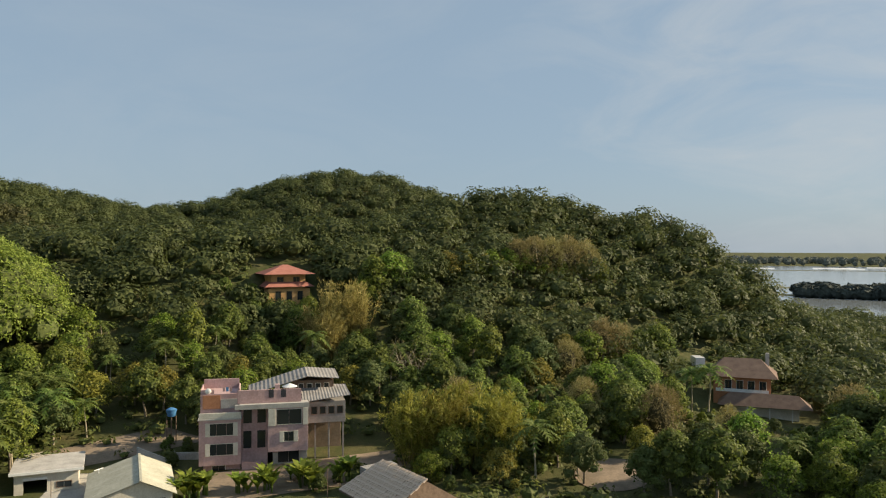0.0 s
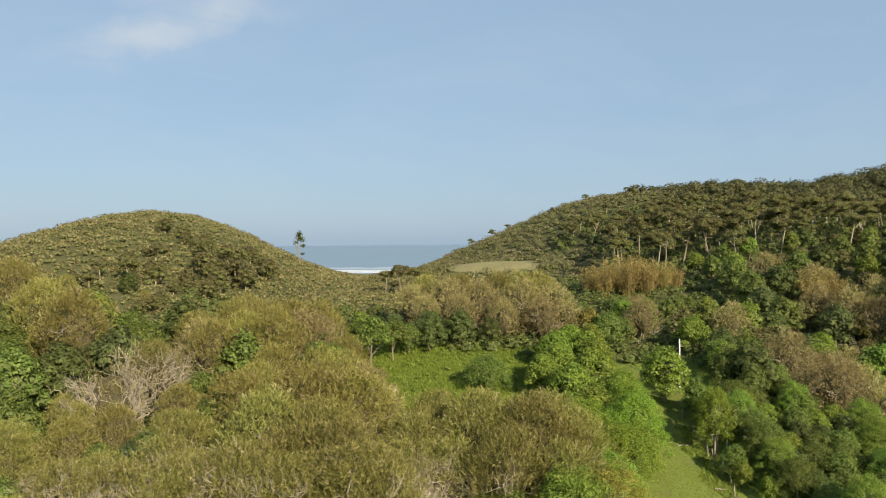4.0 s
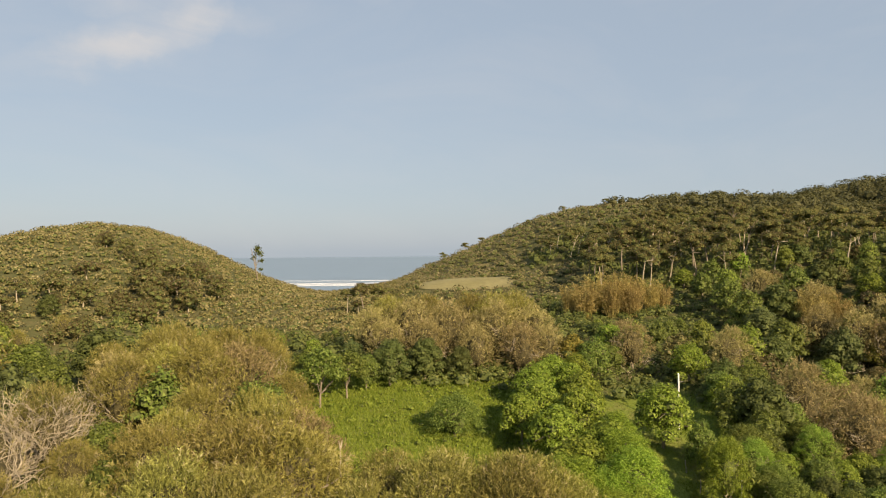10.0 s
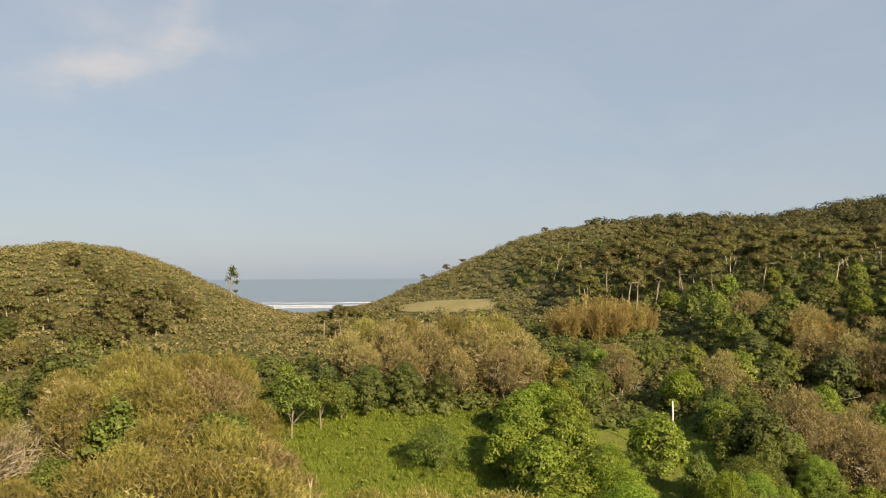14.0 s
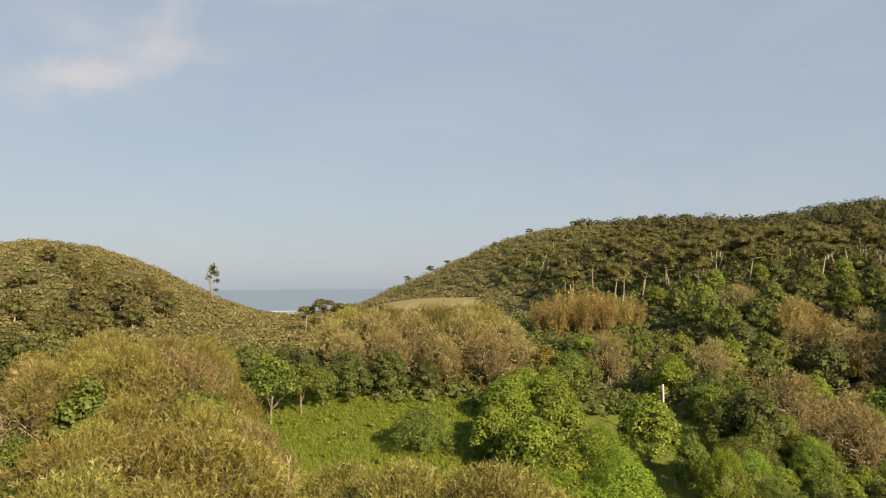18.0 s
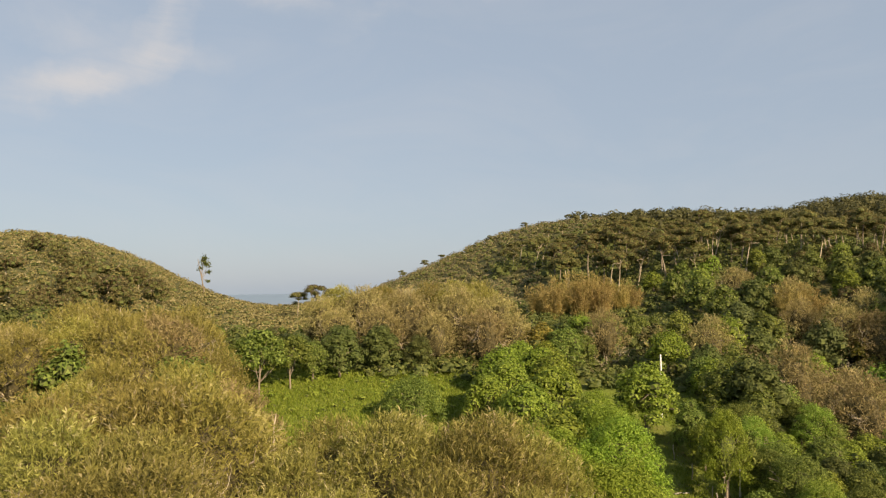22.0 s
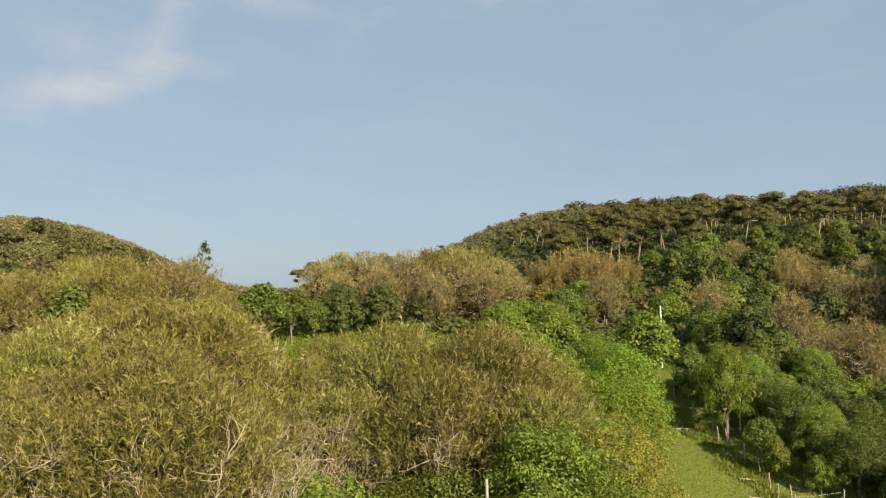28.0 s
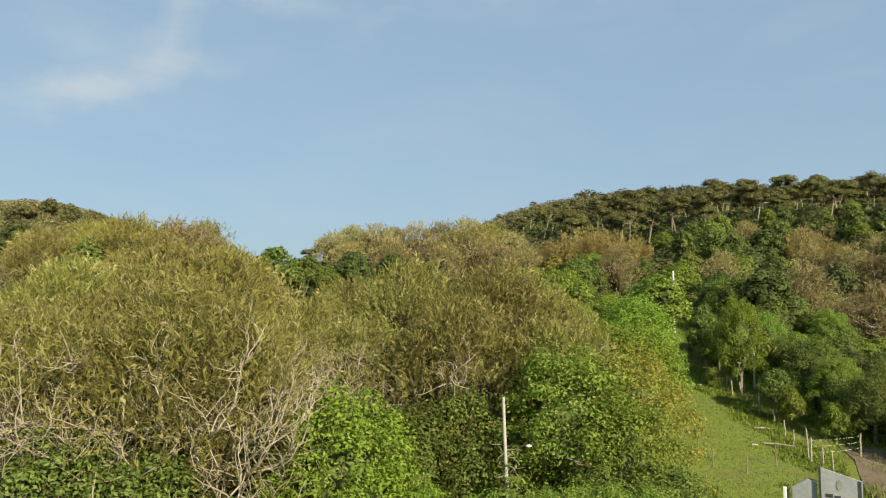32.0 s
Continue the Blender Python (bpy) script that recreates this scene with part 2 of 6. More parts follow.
def ground_material():
    m, t, b = material("ground", 0.95, 0, 0.1)
    big, mid, fine = place_noise(t, 0.02, 4), place_noise(t, 0.35, 6), place_noise(t, 5.0, 5)
    c = colours(t, big, (0.35, (0.12, 0.16, 0.028)), (0.65, (0.16, 0.185, 0.042)))
    # under the woods the grass gives way to brown litter and low green
    xyz, where = t.nodes.new("ShaderNodeSeparateXYZ"), t.nodes.new("ShaderNodeTexCoord")
    t.links.new(where.outputs["Object"], xyz.inputs[0])
    open_land = None
    for axis, a, z in (("X", -30, -20), ("X", 46, 36), ("Y", 110, 100)):
        edge = node(t, "ShaderNodeMapRange", From_Min=a, From_Max=z)
        t.links.new(xyz.outputs[axis], edge.inputs["Value"])
        if open_land:
            both = t.nodes.new("ShaderNodeMath")
            both.operation = "MULTIPLY"
            t.links.new(open_land, both.inputs[0])
            t.links.new(edge.outputs[0], both.inputs[1])
            open_land = both.outputs[0]
        else:
            open_land = edge.outputs[0]
    c = blend(t, "MIX", open_land, colours(t, big, (0.35, (0.06, 0.07, 0.026)), (0.65, (0.088, 0.088, 0.036))), c)
    c = blend(t, "MIX", colours(t, mid, (0.5, (0, 0, 0)), (0.72, (0.7, 0.7, 0.7))), c, (0.14, 0.115, 0.055))
    c = blend(t, "OVERLAY", 0.5, c, colours(t, fine, (0.3, (0.25, 0.25, 0.25)), (0.7, (0.75, 0.75, 0.75))))
    t.links.new(c, b.inputs["Base Color"])
    bumped(t, b, fine, 0.6, 0.15)
    return m


def water_material(name, deep, rough):
    m, t, b = material(name, rough, 0, 0.5)
    c = t.nodes.new("ShaderNodeTexCoord")
    mp = node(t, "ShaderNodeMapping", Scale=(0.02, 0.09, 1))
    n = node(t, "ShaderNodeTexNoise", Scale=1.0, Detail=6.0, Roughness=0.6)
    t.links.new(c.outputs["Object"], mp.inputs["Vector"])
    t.links.new(mp.outputs[0], n.inputs["Vector"])
    col = colours(t, n.outputs["Fac"], (0.3, deep), (0.7, tuple(v * 1.25 for v in deep)))
    t.links.new(col, b.inputs["Base Color"])
    bumped(t, b, n.outputs["Fac"], 0.5, 0.6)
    return m


M["ground"] = ground_material()
M["sea"] = water_material("sea_water", (0.14, 0.195, 0.245), 0.4)
M["lagoon"] = water_material("lagoon_water", (0.2, 0.22, 0.23), 0.12)
M["foam"] = plain("surf_foam", (0.6, 0.62, 0.63), (0.75, 0.76, 0.76), 0.05, 0.8, 0.1)
M["sand"] = plain("dune_grass", (0.3, 0.25, 0.13), (0.4, 0.34, 0.19), 0.2, 0.95, 0.4)
M["track"] = plain("dirt_track", (0.118, 0.084, 0.057), (0.176, 0.134, 0.094), 0.6, 0.95, 0.4)


# ---- mesh helpers ----
def mesh_of(name, verts, faces, mat, soft=False, first=None, second=None):
    """A mesh from arrays of points and of faces, all with the same number of corners. first: how many faces take the second material."""
    me = bpy.data.meshes.new(name)
    verts, faces = np.asarray(verts, np.float32).reshape(-1, 3), np.asarray(faces, np.int32)
    k = faces.shape[1]
    me.vertices.add(len(verts))
    me.vertices.foreach_set("co", verts.ravel())
    me.loops.add(faces.size)
    me.loops.foreach_set("vertex_index", faces.ravel())
    me.polygons.add(len(faces))
    me.polygons.foreach_set("loop_start", np.arange(0, faces.size, k, dtype=np.int32))
    me.polygons.foreach_set("use_smooth", np.full(len(faces), soft))
    me.materials.append(mat)
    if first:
        # the default for inner masses is the shade-dark green
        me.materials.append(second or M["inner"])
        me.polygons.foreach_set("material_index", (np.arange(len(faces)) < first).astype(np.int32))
    me.update(calc_edges=True)
    return me


def part(name, bm, mat, parent=None, label="", soft=False):
    """One mesh object out of a bmesh or a mesh, under its thing."""
    if isinstance(bm, bmesh.types.BMesh):
        me = bpy.data.meshes.new(name)
        for f in bm.faces:
            f.smooth = soft
        bm.to_mesh(me)
        bm.free()
        me.materials.append(mat)
    else:
        me = bm
    ob = new(name, me)
    ob.parent = parent
    return tagged(ob, label)


def unit(v):
    return v / np.maximum(np.linalg.norm(v, axis=-1, keepdims=True), 1e-9)


def leaves(rng, lobes, n, size, wide=0.55, up=0.3, spread=0.5, inner=0.7, low=-0.55, single=True):
    """Leaves on and in the outer shell of some lobes (centre and half widths), facing outwards and about.
    single: three-cornered leaves; otherwise folded leaves of four corners, cut into triangles."""
    lobes = np.asarray(lobes, float)
    area = (lobes[:, 3] * lobes[:, 4] + lobes[:, 4] * lobes[:, 5] + lobes[:, 3] * lobes[:, 5])
    pick = rng.choice(len(lobes), n, p=area / area.sum())
    d = unit(rng.normal(size=(n, 3)))
    d[:, 2] = np.where(d[:, 2] < low, -d[:, 2], d[:, 2])
    bump = 1 + 0.13 * np.sin(5 * d[:, 0] + 3 * pick) * np.cos(4 * d[:, 1] + pick)
    r = rng.uniform(inner, 1.04, n) * bump
    p = lobes[pick, :3] + d * r[:, None] * lobes[pick, 3:]
    normal = unit(d + spread * rng.normal(size=(n, 3)) + (0, 0, up))
    a = unit(np.cross(normal, rng.normal(size=(n, 3))))
    b = np.cross(normal, a)
    s = size * rng.uniform(0.6, 1.35, n)[:, None]
    if single:
        a, b = a * s * 1.2, b * s * wide * 1.3
        v = np.stack([p - a, p + a * 0.3 - b, p + a * 0.5 + b], 1)
        return v.reshape(-1, 3), np.arange(3 * n).reshape(-1, 3)
    a, b = a * s, b * s * wide
    v = np.stack([p - a, p - b * 0.9 + normal * s * 0.12, p + a, p + b * 0.9 + normal * s * 0.12], 1)
    k = 4 * np.arange(n)[:, None]
    return v.reshape(-1, 3), np.concatenate([k + (0, 1, 2), k + (0, 2, 3)], 1).reshape(-1, 3)


def blades(rng, lobes, n, length, width, rise=0.75, spread=0.42, inner=0.62, low=-0.35, tuft=6):
    """Upright tufts of narrow sprigs on the outside of some lobes; the sprigs of a tuft grow from one point."""
    lobes = np.asarray(lobes, float)
    area = (lobes[:, 3] * lobes[:, 4] + lobes[:, 4] * lobes[:, 5] + lobes[:, 3] * lobes[:, 5])
    m = n // tuft
    pick = rng.choice(len(lobes), m, p=area / area.sum())
    d = unit(rng.normal(size=(m, 3)))
    d[:, 2] = np.where(d[:, 2] < low, -d[:, 2], d[:, 2])
    p = lobes[pick, :3] + d * rng.uniform(inner, 1.0, m)[:, None] * lobes[pick, 3:]
    main = unit(d * 0.7 + (0, 0, rise) + spread * rng.normal(size=(m, 3)))
    tall = length * rng.uniform(0.6, 1.4, m)
    way = unit(main[:, None] + 0.3 * rng.normal(size=(m, tuft, 3)))
    side = unit(np.cross(way, rng.normal(size=(m, tuft, 3)))) * (width * rng.uniform(0.6, 1.4, (m, tuft)))[..., None]
    reach = way * (tall[:, None] * rng.uniform(0.6, 1.2, (m, tuft)))[..., None]
    q = p[:, None]
    v = np.concatenate([q, q + reach * 0.6 + side, q + reach], 1).reshape(-1, 3)
    k = 1 + 2 * tuft
    o, s = (np.arange(m) * k)[:, None], np.arange(tuft)[None]
    f = np.stack([o + 0 * s, o + 1 + s, o + 1 + tuft + s], -1).reshape(-1, 3)
    return v, f


def plumes(rng, lobes, n, length, sprig, k=10, rise=0.8, spread=0.32, inner=0.6, low=-0.35, apart=0.55, hollows=(), middle=4.0):
    """Upright plumes on the outside of some lobes: a bent spine with narrow sprigs along it."""
    lobes = np.asarray(lobes, float)
    area = (lobes[:, 3] * lobes[:, 4] + lobes[:, 4] * lobes[:, 5] + lobes[:, 3] * lobes[:, 5])
    pick = rng.choice(len(lobes), n, p=area / area.sum())
    d = unit(rng.normal(size=(n, 3)))
    d[:, 2] = np.where(d[:, 2] < low, -d[:, 2], d[:, 2])
    p = lobes[pick, :3] + d * rng.uniform(inner, 0.98, n)[:, None] * lobes[pick, 3:]
    for h in hollows:
        keep = unit(p - (0, 0, middle)) @ np.array(h) < 0.955
        p, d = p[keep], d[keep]
    n = len(p)
    way = unit(d * 0.75 + (0, 0, rise) + spread * rng.normal(size=(n, 3)))
    bend = unit(rng.normal(size=(n, 3))) * 0.12 + (0, 0, 0.12)
    tall = (length * rng.uniform(0.55, 1.35, n))[:, None, None]
    s = np.linspace(0, 1, k + 1)[None, :, None]
    spine = p[:, None] + (way[:, None] * s + bend[:, None] * s * s) * tall
    out = unit(way[:, None] + apart * rng.normal(size=(n, k, 3)))
    tip = spine[:, 1:] + out * (sprig * rng.uniform(0.6, 1.4, (n, k)))[..., None]
    v = np.concatenate([spine, tip], 1).reshape(-1, 3)
    o, j = (np.arange(n) * (2 * k + 1))[:, None], np.arange(k)[None]
    return v, np.stack([o + j, o + j + 1, o + k + 1 + j], -1).reshape(-1, 3)


def bough_fan(rng, start, way, length, radius, arms=5, twigs=3):
    """A bent bare bough that forks into arms and twigs."""
    b, bp = branch(rng, start, way, length, radius, 0.45, 6, 5, 0.06)
    some = [b]
    for j in range(arms):
        at = bp[1 + j % 5]
        a, ap = branch(rng, at, unit(bp[-1] - bp[0]) + 0.75 * rng.normal(size=3) + (0, 0, 0.3), length * rng.uniform(0.45, 0.75), radius * 0.5, 0.5, 5, 4, 0.06)
        some.append(a)
        for i in range(twigs):
            c, _ = branch(rng, ap[2 + i % 3], unit(ap[-1] - ap[0]) + 0.8 * rng.normal(size=3) + (0, 0, 0.3), length * rng.uniform(0.2, 0.42), radius * 0.24, 0.5, 4, 3, 0.05)
            some.append(c)
    return joined(*some)


def core(lobes, shrink=0.72, ring=8, rows=5):
    """Lumpy inner masses of leaves, so that a crown is not seen through."""
    vs, fs, k = [], [], 0
    for n, (x, y, z, a, b, c) in enumerate(lobes):
        th = np.linspace(0.08, np.pi - 0.08, rows)[:, None]
        ph = np.linspace(0, 2 * np.pi, ring, endpoint=False)[None]
        q = 1 + 0.16 * np.sin(3 * ph + n) * np.sin(2 * th + n)
        v = np.stack([x + a * shrink * q * np.sin(th) * np.cos(ph), y + b * shrink * q * np.sin(th) * np.sin(ph),
                      z + c * shrink * q * np.cos(th) + 0 * ph], -1)
        i = np.arange(rows * ring).reshape(rows, ring)
        f = np.stack([i[:-1], i[1:], np.roll(i[1:], -1, 1), np.roll(i[:-1], -1, 1)], -1).reshape(-1, 4)
        vs.append(v.reshape(-1, 3))
        fs.append(np.concatenate([f[:, :3], f[:, (0, 2, 3)]]) + k)
        k += rows * ring
    return np.concatenate(vs), np.concatenate(fs)


def joined(*some):
    vs, fs, k = [], [], 0
    for v, f in some:
        vs.append(v)
        fs.append(f + k)
        k += len(v)
    return np.concatenate(vs), np.concatenate(fs)


def tube(points, radii, sides=6):
    points, radii = np.asarray(points, float), np.asarray(radii, float)
    way = unit(np.gradient(points, axis=0))
    a = unit(np.cross(way, (0.31, 0.87, 0.12)))
    b = np.cross(way, a)
    ang = np.linspace(0, 2 * np.pi, sides, endpoint=False)
    v = points[:, None] + radii[:, None, None] * (np.cos(ang)[None, :, None] * a[:, None] + np.sin(ang)[None, :, None] * b[:, None])
    i = np.arange(len(points) * sides).reshape(-1, sides)
    f = np.stack([i[:-1], np.roll(i[:-1], -1, 1), np.roll(i[1:], -1, 1), i[1:]], -1).reshape(-1, 4)
    return v.reshape(-1, 3), f


def branch(rng, start, way, length, radius, bend=0.35, steps=5, sides=5, sag=0.0):
    p, w, pts = np.array(start, float), unit(np.array(way, float)), []
    for i in range(steps + 1):
        pts.append(p.copy())
        w = unit(w + bend * rng.normal(size=3) * 0.6 + (0, 0, sag))
        p = p + w * length / steps
    return tube(pts, np.linspace(radius, radius * 0.3, steps + 1), sides), np.array(pts)


# ---- the lie of the land ----
SEA = -7.0


def smooth(a, b, v):
    s = np.clip((v - a) / (b - a), 0, 1)
    return s * s * (3 - 2 * s)


# hills: centre, half widths, turn in degrees, height and, for one, the y at which its foot has risen in full
HILLS = [
    (-95.5, 247.4, 86.1, 27.5, 91.2, 24.3), (52.8, 271.6, 38.5, 66.3, 23.1, 29.2),
    (102.9, 290.2, 110.5, 48.0, -80.7, 42.8, 175), (217.2, 335.9, 114.2, 87.1, -15.1, 56.7),
    (331.5, 192.0, 78.2, 76.5, 110.4, 62.6), (209.5, 62.1, 34.5, 47.4, 59.3, 41.3),
    (223.4, 20.8, 22.0, 22.0, 1.2, 29.9), (138.3, 116.2, 31.3, 84.9, 35.0, 31.0),
    (8.0, 198.0, 18.0, 14.0, 0.0, 7.0), (128.0, 80.0, 14.0, 14.0, 0.0, -17.0),
]
ROW_Y = (-200, 0, 30, 50, 63, 75, 88, 100, 117, 140, 165, 200, 260, 340, 450, 560, 800, 4000)
ROW_Z = (-5, -4, -2.5, -1.2, 1, 3.6, 6.5, 8.6, 10.5, 11.7, 12.2, 11.6, 8.2, 2.0, -3.5, -8, -13, -30)


def height(x, y):
    """The ground's height: a valley that climbs from the road and sinks to the beach, between hills."""
    x, y = np.asarray(x, float), np.asarray(y, float)
    v = np.interp(y, ROW_Y, ROW_Z)
    v = v - 0.05 * np.clip(x, -60, 40) * smooth(40, 80, y) * (1 - smooth(200, 300, y))
    low = np.interp(y, (-500, 90, 330, 450, 560, 800, 4000), (-6, -6, -5, -4, -8, -13, -30))
    side = smooth(32, 62, x) * (1 - smooth(95, 140, y)) + smooth(32, 120, x) * smooth(95, 140, y)
    side = np.clip(side + 0.5 * smooth(60, 140, -x), 0, 1)
    v = v * (1 - side) + low * side
    p = 0
    for cx, cy, sx, sy, turn, top, *foot in HILLS:
        c, s = np.cos(np.radians(turn)), np.sin(np.radians(turn))
        u, w = (x - cx) * c + (y - cy) * s, -(x - cx) * s + (y - cy) * c
        p = p + (top * np.exp(-0.5 * ((u / sx) ** 2 + (w / sy) ** 2)) * (smooth(70, foot[0], y) if foot else 1)) ** 3
    v = v + np.cbrt(p)
    # the lagoon beyond the houses, with its far shore
    lagoon = smooth(330, 400, x) * (1 - smooth(90, 260, y)) * (1 - smooth(1350, 1450, x))
    return v - lagoon * np.clip(v + 10, 0, 40)


def spaced(near, step, far, grow=1.16):
    a, s = [0.0], step
    while a[-1] < far:
        if a[-1] > near:
            s *= grow
        a.append(a[-1] + s)
    return np.array(a)


def build_ground():
    right, left = spaced(240, 4.0, 5200), spaced(160, 4.0, 5200)
    front, behind = spaced(330, 4.0, 5200), spaced(20, 4.0, 5200)
    xs, ys = np.concatenate([-left[:0:-1], right]), np.concatenate([-behind[:0:-1], front])
    x, y = np.meshgrid(xs, ys)
    z = height(x, y)
    i = np.arange(x.size).reshape(x.shape)
    f = np.stack([i[:-1, :-1], i[:-1, 1:], i[1:, 1:], i[1:, :-1]], -1).reshape(-1, 4)
    me = mesh_of("ground", np.stack([x, y, z], -1), f, M["ground"], True)
    ob = new("ground", me)
    return tagged(ob, "grassy hilly ground with bare brown patches", "ground", kind="structure")


def sheet(name, outline_fn, mat, label, category, lift, nx=40, ny=10):
    """A strip that lies on the ground: outline_fn(u, v) gives x, y."""
    u, v = np.meshgrid(np.linspace(0, 1, nx), np.linspace(0, 1, ny))
    x, y = outline_fn(u, v)
    i = np.arange(u.size).reshape(u.shape)
    f = np.stack([i[:-1, :-1], i[:-1, 1:], i[1:, 1:], i[1:, :-1]], -1).reshape(-1, 4)
    ob = new(name, mesh_of(name, np.stack([x, y, height(x, y) + lift], -1), f, mat, True))
    return tagged(ob, label, category, kind="structure")


def build_water():
    for name, x0, x1, y0, y1, mat, label in (
            ("sea", -5200, 380, 380, 5200, M["sea"], "grey-blue sea reaching the horizon"),
            ("lagoon", 300, 2600, -2600, 300, M["lagoon"], "pale still water of the lagoon")):
        xs, ys = np.linspace(x0, x1, 9), np.linspace(y0, y1, 9)
        x, y = np.meshgrid(xs, ys)
        i = np.arange(x.size).reshape(x.shape)
        f = np.stack([i[:-1, :-1], i[:-1, 1:], i[1:, 1:], i[1:, :-1]], -1).reshape(-1, 4)
        ob = new(name, mesh_of(name, np.stack([x, y, 0 * x + SEA], -1), f, mat))
        tagged(ob, label, "water", kind="structure")
    rng = np.random.default_rng(5)
    vs = []
    for row, (y, thick) in enumerate(((752, 3), (778, 3.5), (812, 2.2), (880, 1.0))):
        x = np.linspace(-330, 160, 180)
        c = y + 5 * np.sin(x / 23 + row) + 3 * np.sin(x / 7 + 2 * row)
        t = thick * np.clip(0.55 + 0.6 * np.sin(x / 31 + 2.2 * row) + 0.3 * rng.normal(size=x.size), 0.05, 1.5)
        vs.append((x, c, t))
    v, f, k = [], [], 0
    for x, c, t in vs:
        crest = np.stack([np.stack([x, c - t, 0 * x + SEA + 0.05], -1), np.stack([x, c, SEA + 0.4 + t * 0.06], -1),
                          np.stack([x, c + t, 0 * x + SEA + 0.05], -1)])
        i = np.arange(crest.size // 3).reshape(3, -1) + k
        f.append(np.stack([i[:-1, :-1], i[:-1, 1:], i[1:, 1:], i[1:, :-1]], -1).reshape(-1, 4))
        v.append(crest.reshape(-1, 3))
        k += crest.size // 3
    ob = new("surf", mesh_of("surf", np.concatenate(v), np.concatenate(f), M["foam"], True))
    tagged(ob, "white breaking surf along the beach", "surf", kind="stuff")


build_ground()
build_water()


# ---- kinds of plants ----
class Kind:
    """A kind of plant: some grown forms, each of meshes that all plants of that form share."""

    def __init__(self, name, label, category, group, forms):
        self.name, self.label, self.category, self.group, self.forms, self.n = name, label, category, group, forms, 0

    def plant(self, x, y, size=1.0, tall=1.0, turn=None, form=None, sink=0.15, label="", z=None):
        rng = random.Random(int(x * 131) * 7919 + int(y * 137))
        made = self.forms[rng.randrange(len(self.forms)) if form is None else form]
        top = tagged(new(self.name), label or self.label, self.category, self.group)
        spin = rng.uniform(0, 360) if turn is None else turn
        top.matrix_basis = pose(x, y, float(height(x, y)) - sink if z is None else z, 0, 0, spin) @ Matrix.Diagonal((size, size, size * tall, 1))
        for pname, me in made:
            ob = new(pname, me)
            ob.parent = top
            if pname in ("cane_thicket", "false_stem", "foliage"):
                tagged(ob, kind="stuff")
        self.n += 1
        return top


def dome(rng, n, r, base, top, lobe=0.5, flat=0.75):
    """Lobes set about a dome of radius r between two heights."""
    out = [(0, 0, base + (top - base) * 0.5, r * 0.72, r * 0.72, (top - base) * 0.5)]
    for i in range(n):
        a = 2.4 * i + rng.uniform(-0.3, 0.3)
        q = math.sqrt((i + 0.5) / n)
        rad = r * (1 - lobe * 0.62) * q
        size = r * lobe * rng.uniform(0.75, 1.15)
        zc = base + size * flat * 0.8 + (top - base - size * flat * 1.75) * math.sqrt(max(0, 1 - 0.985 * q * q)) * rng.uniform(0.85, 1.05)
        out.append((rad * math.cos(a), rad * math.sin(a), zc, size, size, size * flat))
    return out


def trunk_mesh(rng, high, radius, limbs, reach, mat, name="trunk", lean=0.05, fork=0.45, rise=0.6, sides=6, fine=True):
    t, pts = branch(rng, (0, 0, -0.3), (lean * rng.normal(), lean * rng.normal(), 1), high, radius, 0.1, 6, sides)
    some = [t]
    for i in range(limbs):
        a = 2 * math.pi * (i + rng.uniform(0, 0.7)) / limbs
        s = pts[min(5, 2 + int(4 * rng.uniform(fork, 1)))]
        b, bp = branch(rng, s, (math.cos(a), math.sin(a), rise * rng.uniform(0.5, 1.4)), reach * rng.uniform(0.7, 1.1), radius * 0.45, 0.3, 5, 5)
        some.append(b)
        for j in range(2 if fine else 0):
            b2, _ = branch(rng, bp[2 + j], unit(bp[-1] - bp[0]) + 0.8 * rng.normal(size=3) + (0, 0, 0.3), reach * 0.5, radius * 0.2, 0.4, 4, 4)
            some.append(b2)
    return mesh_of(name, *joined(*some), mat, True)


def broad_forms(seed, leaf_mat, bark, count, n_leaf, size, r=3.6, base=1.2, top=8.0, lobes=11, wide=0.55, lobe=0.5, **more):
    forms = []
    for k in range(count):
        rng = np.random.default_rng(seed + k)
        lo = dome(rng, lobes, r, base, top, lobe)
        near = "single" in more
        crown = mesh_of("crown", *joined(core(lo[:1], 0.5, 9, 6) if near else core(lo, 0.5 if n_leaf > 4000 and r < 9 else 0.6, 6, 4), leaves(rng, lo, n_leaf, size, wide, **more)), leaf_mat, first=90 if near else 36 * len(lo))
        forms.append([("trunk", trunk_mesh(rng, top * 0.72, 0.2, 4, r * 0.75, bark, fine=n_leaf > 1000)), ("crown", crown)])
    return forms


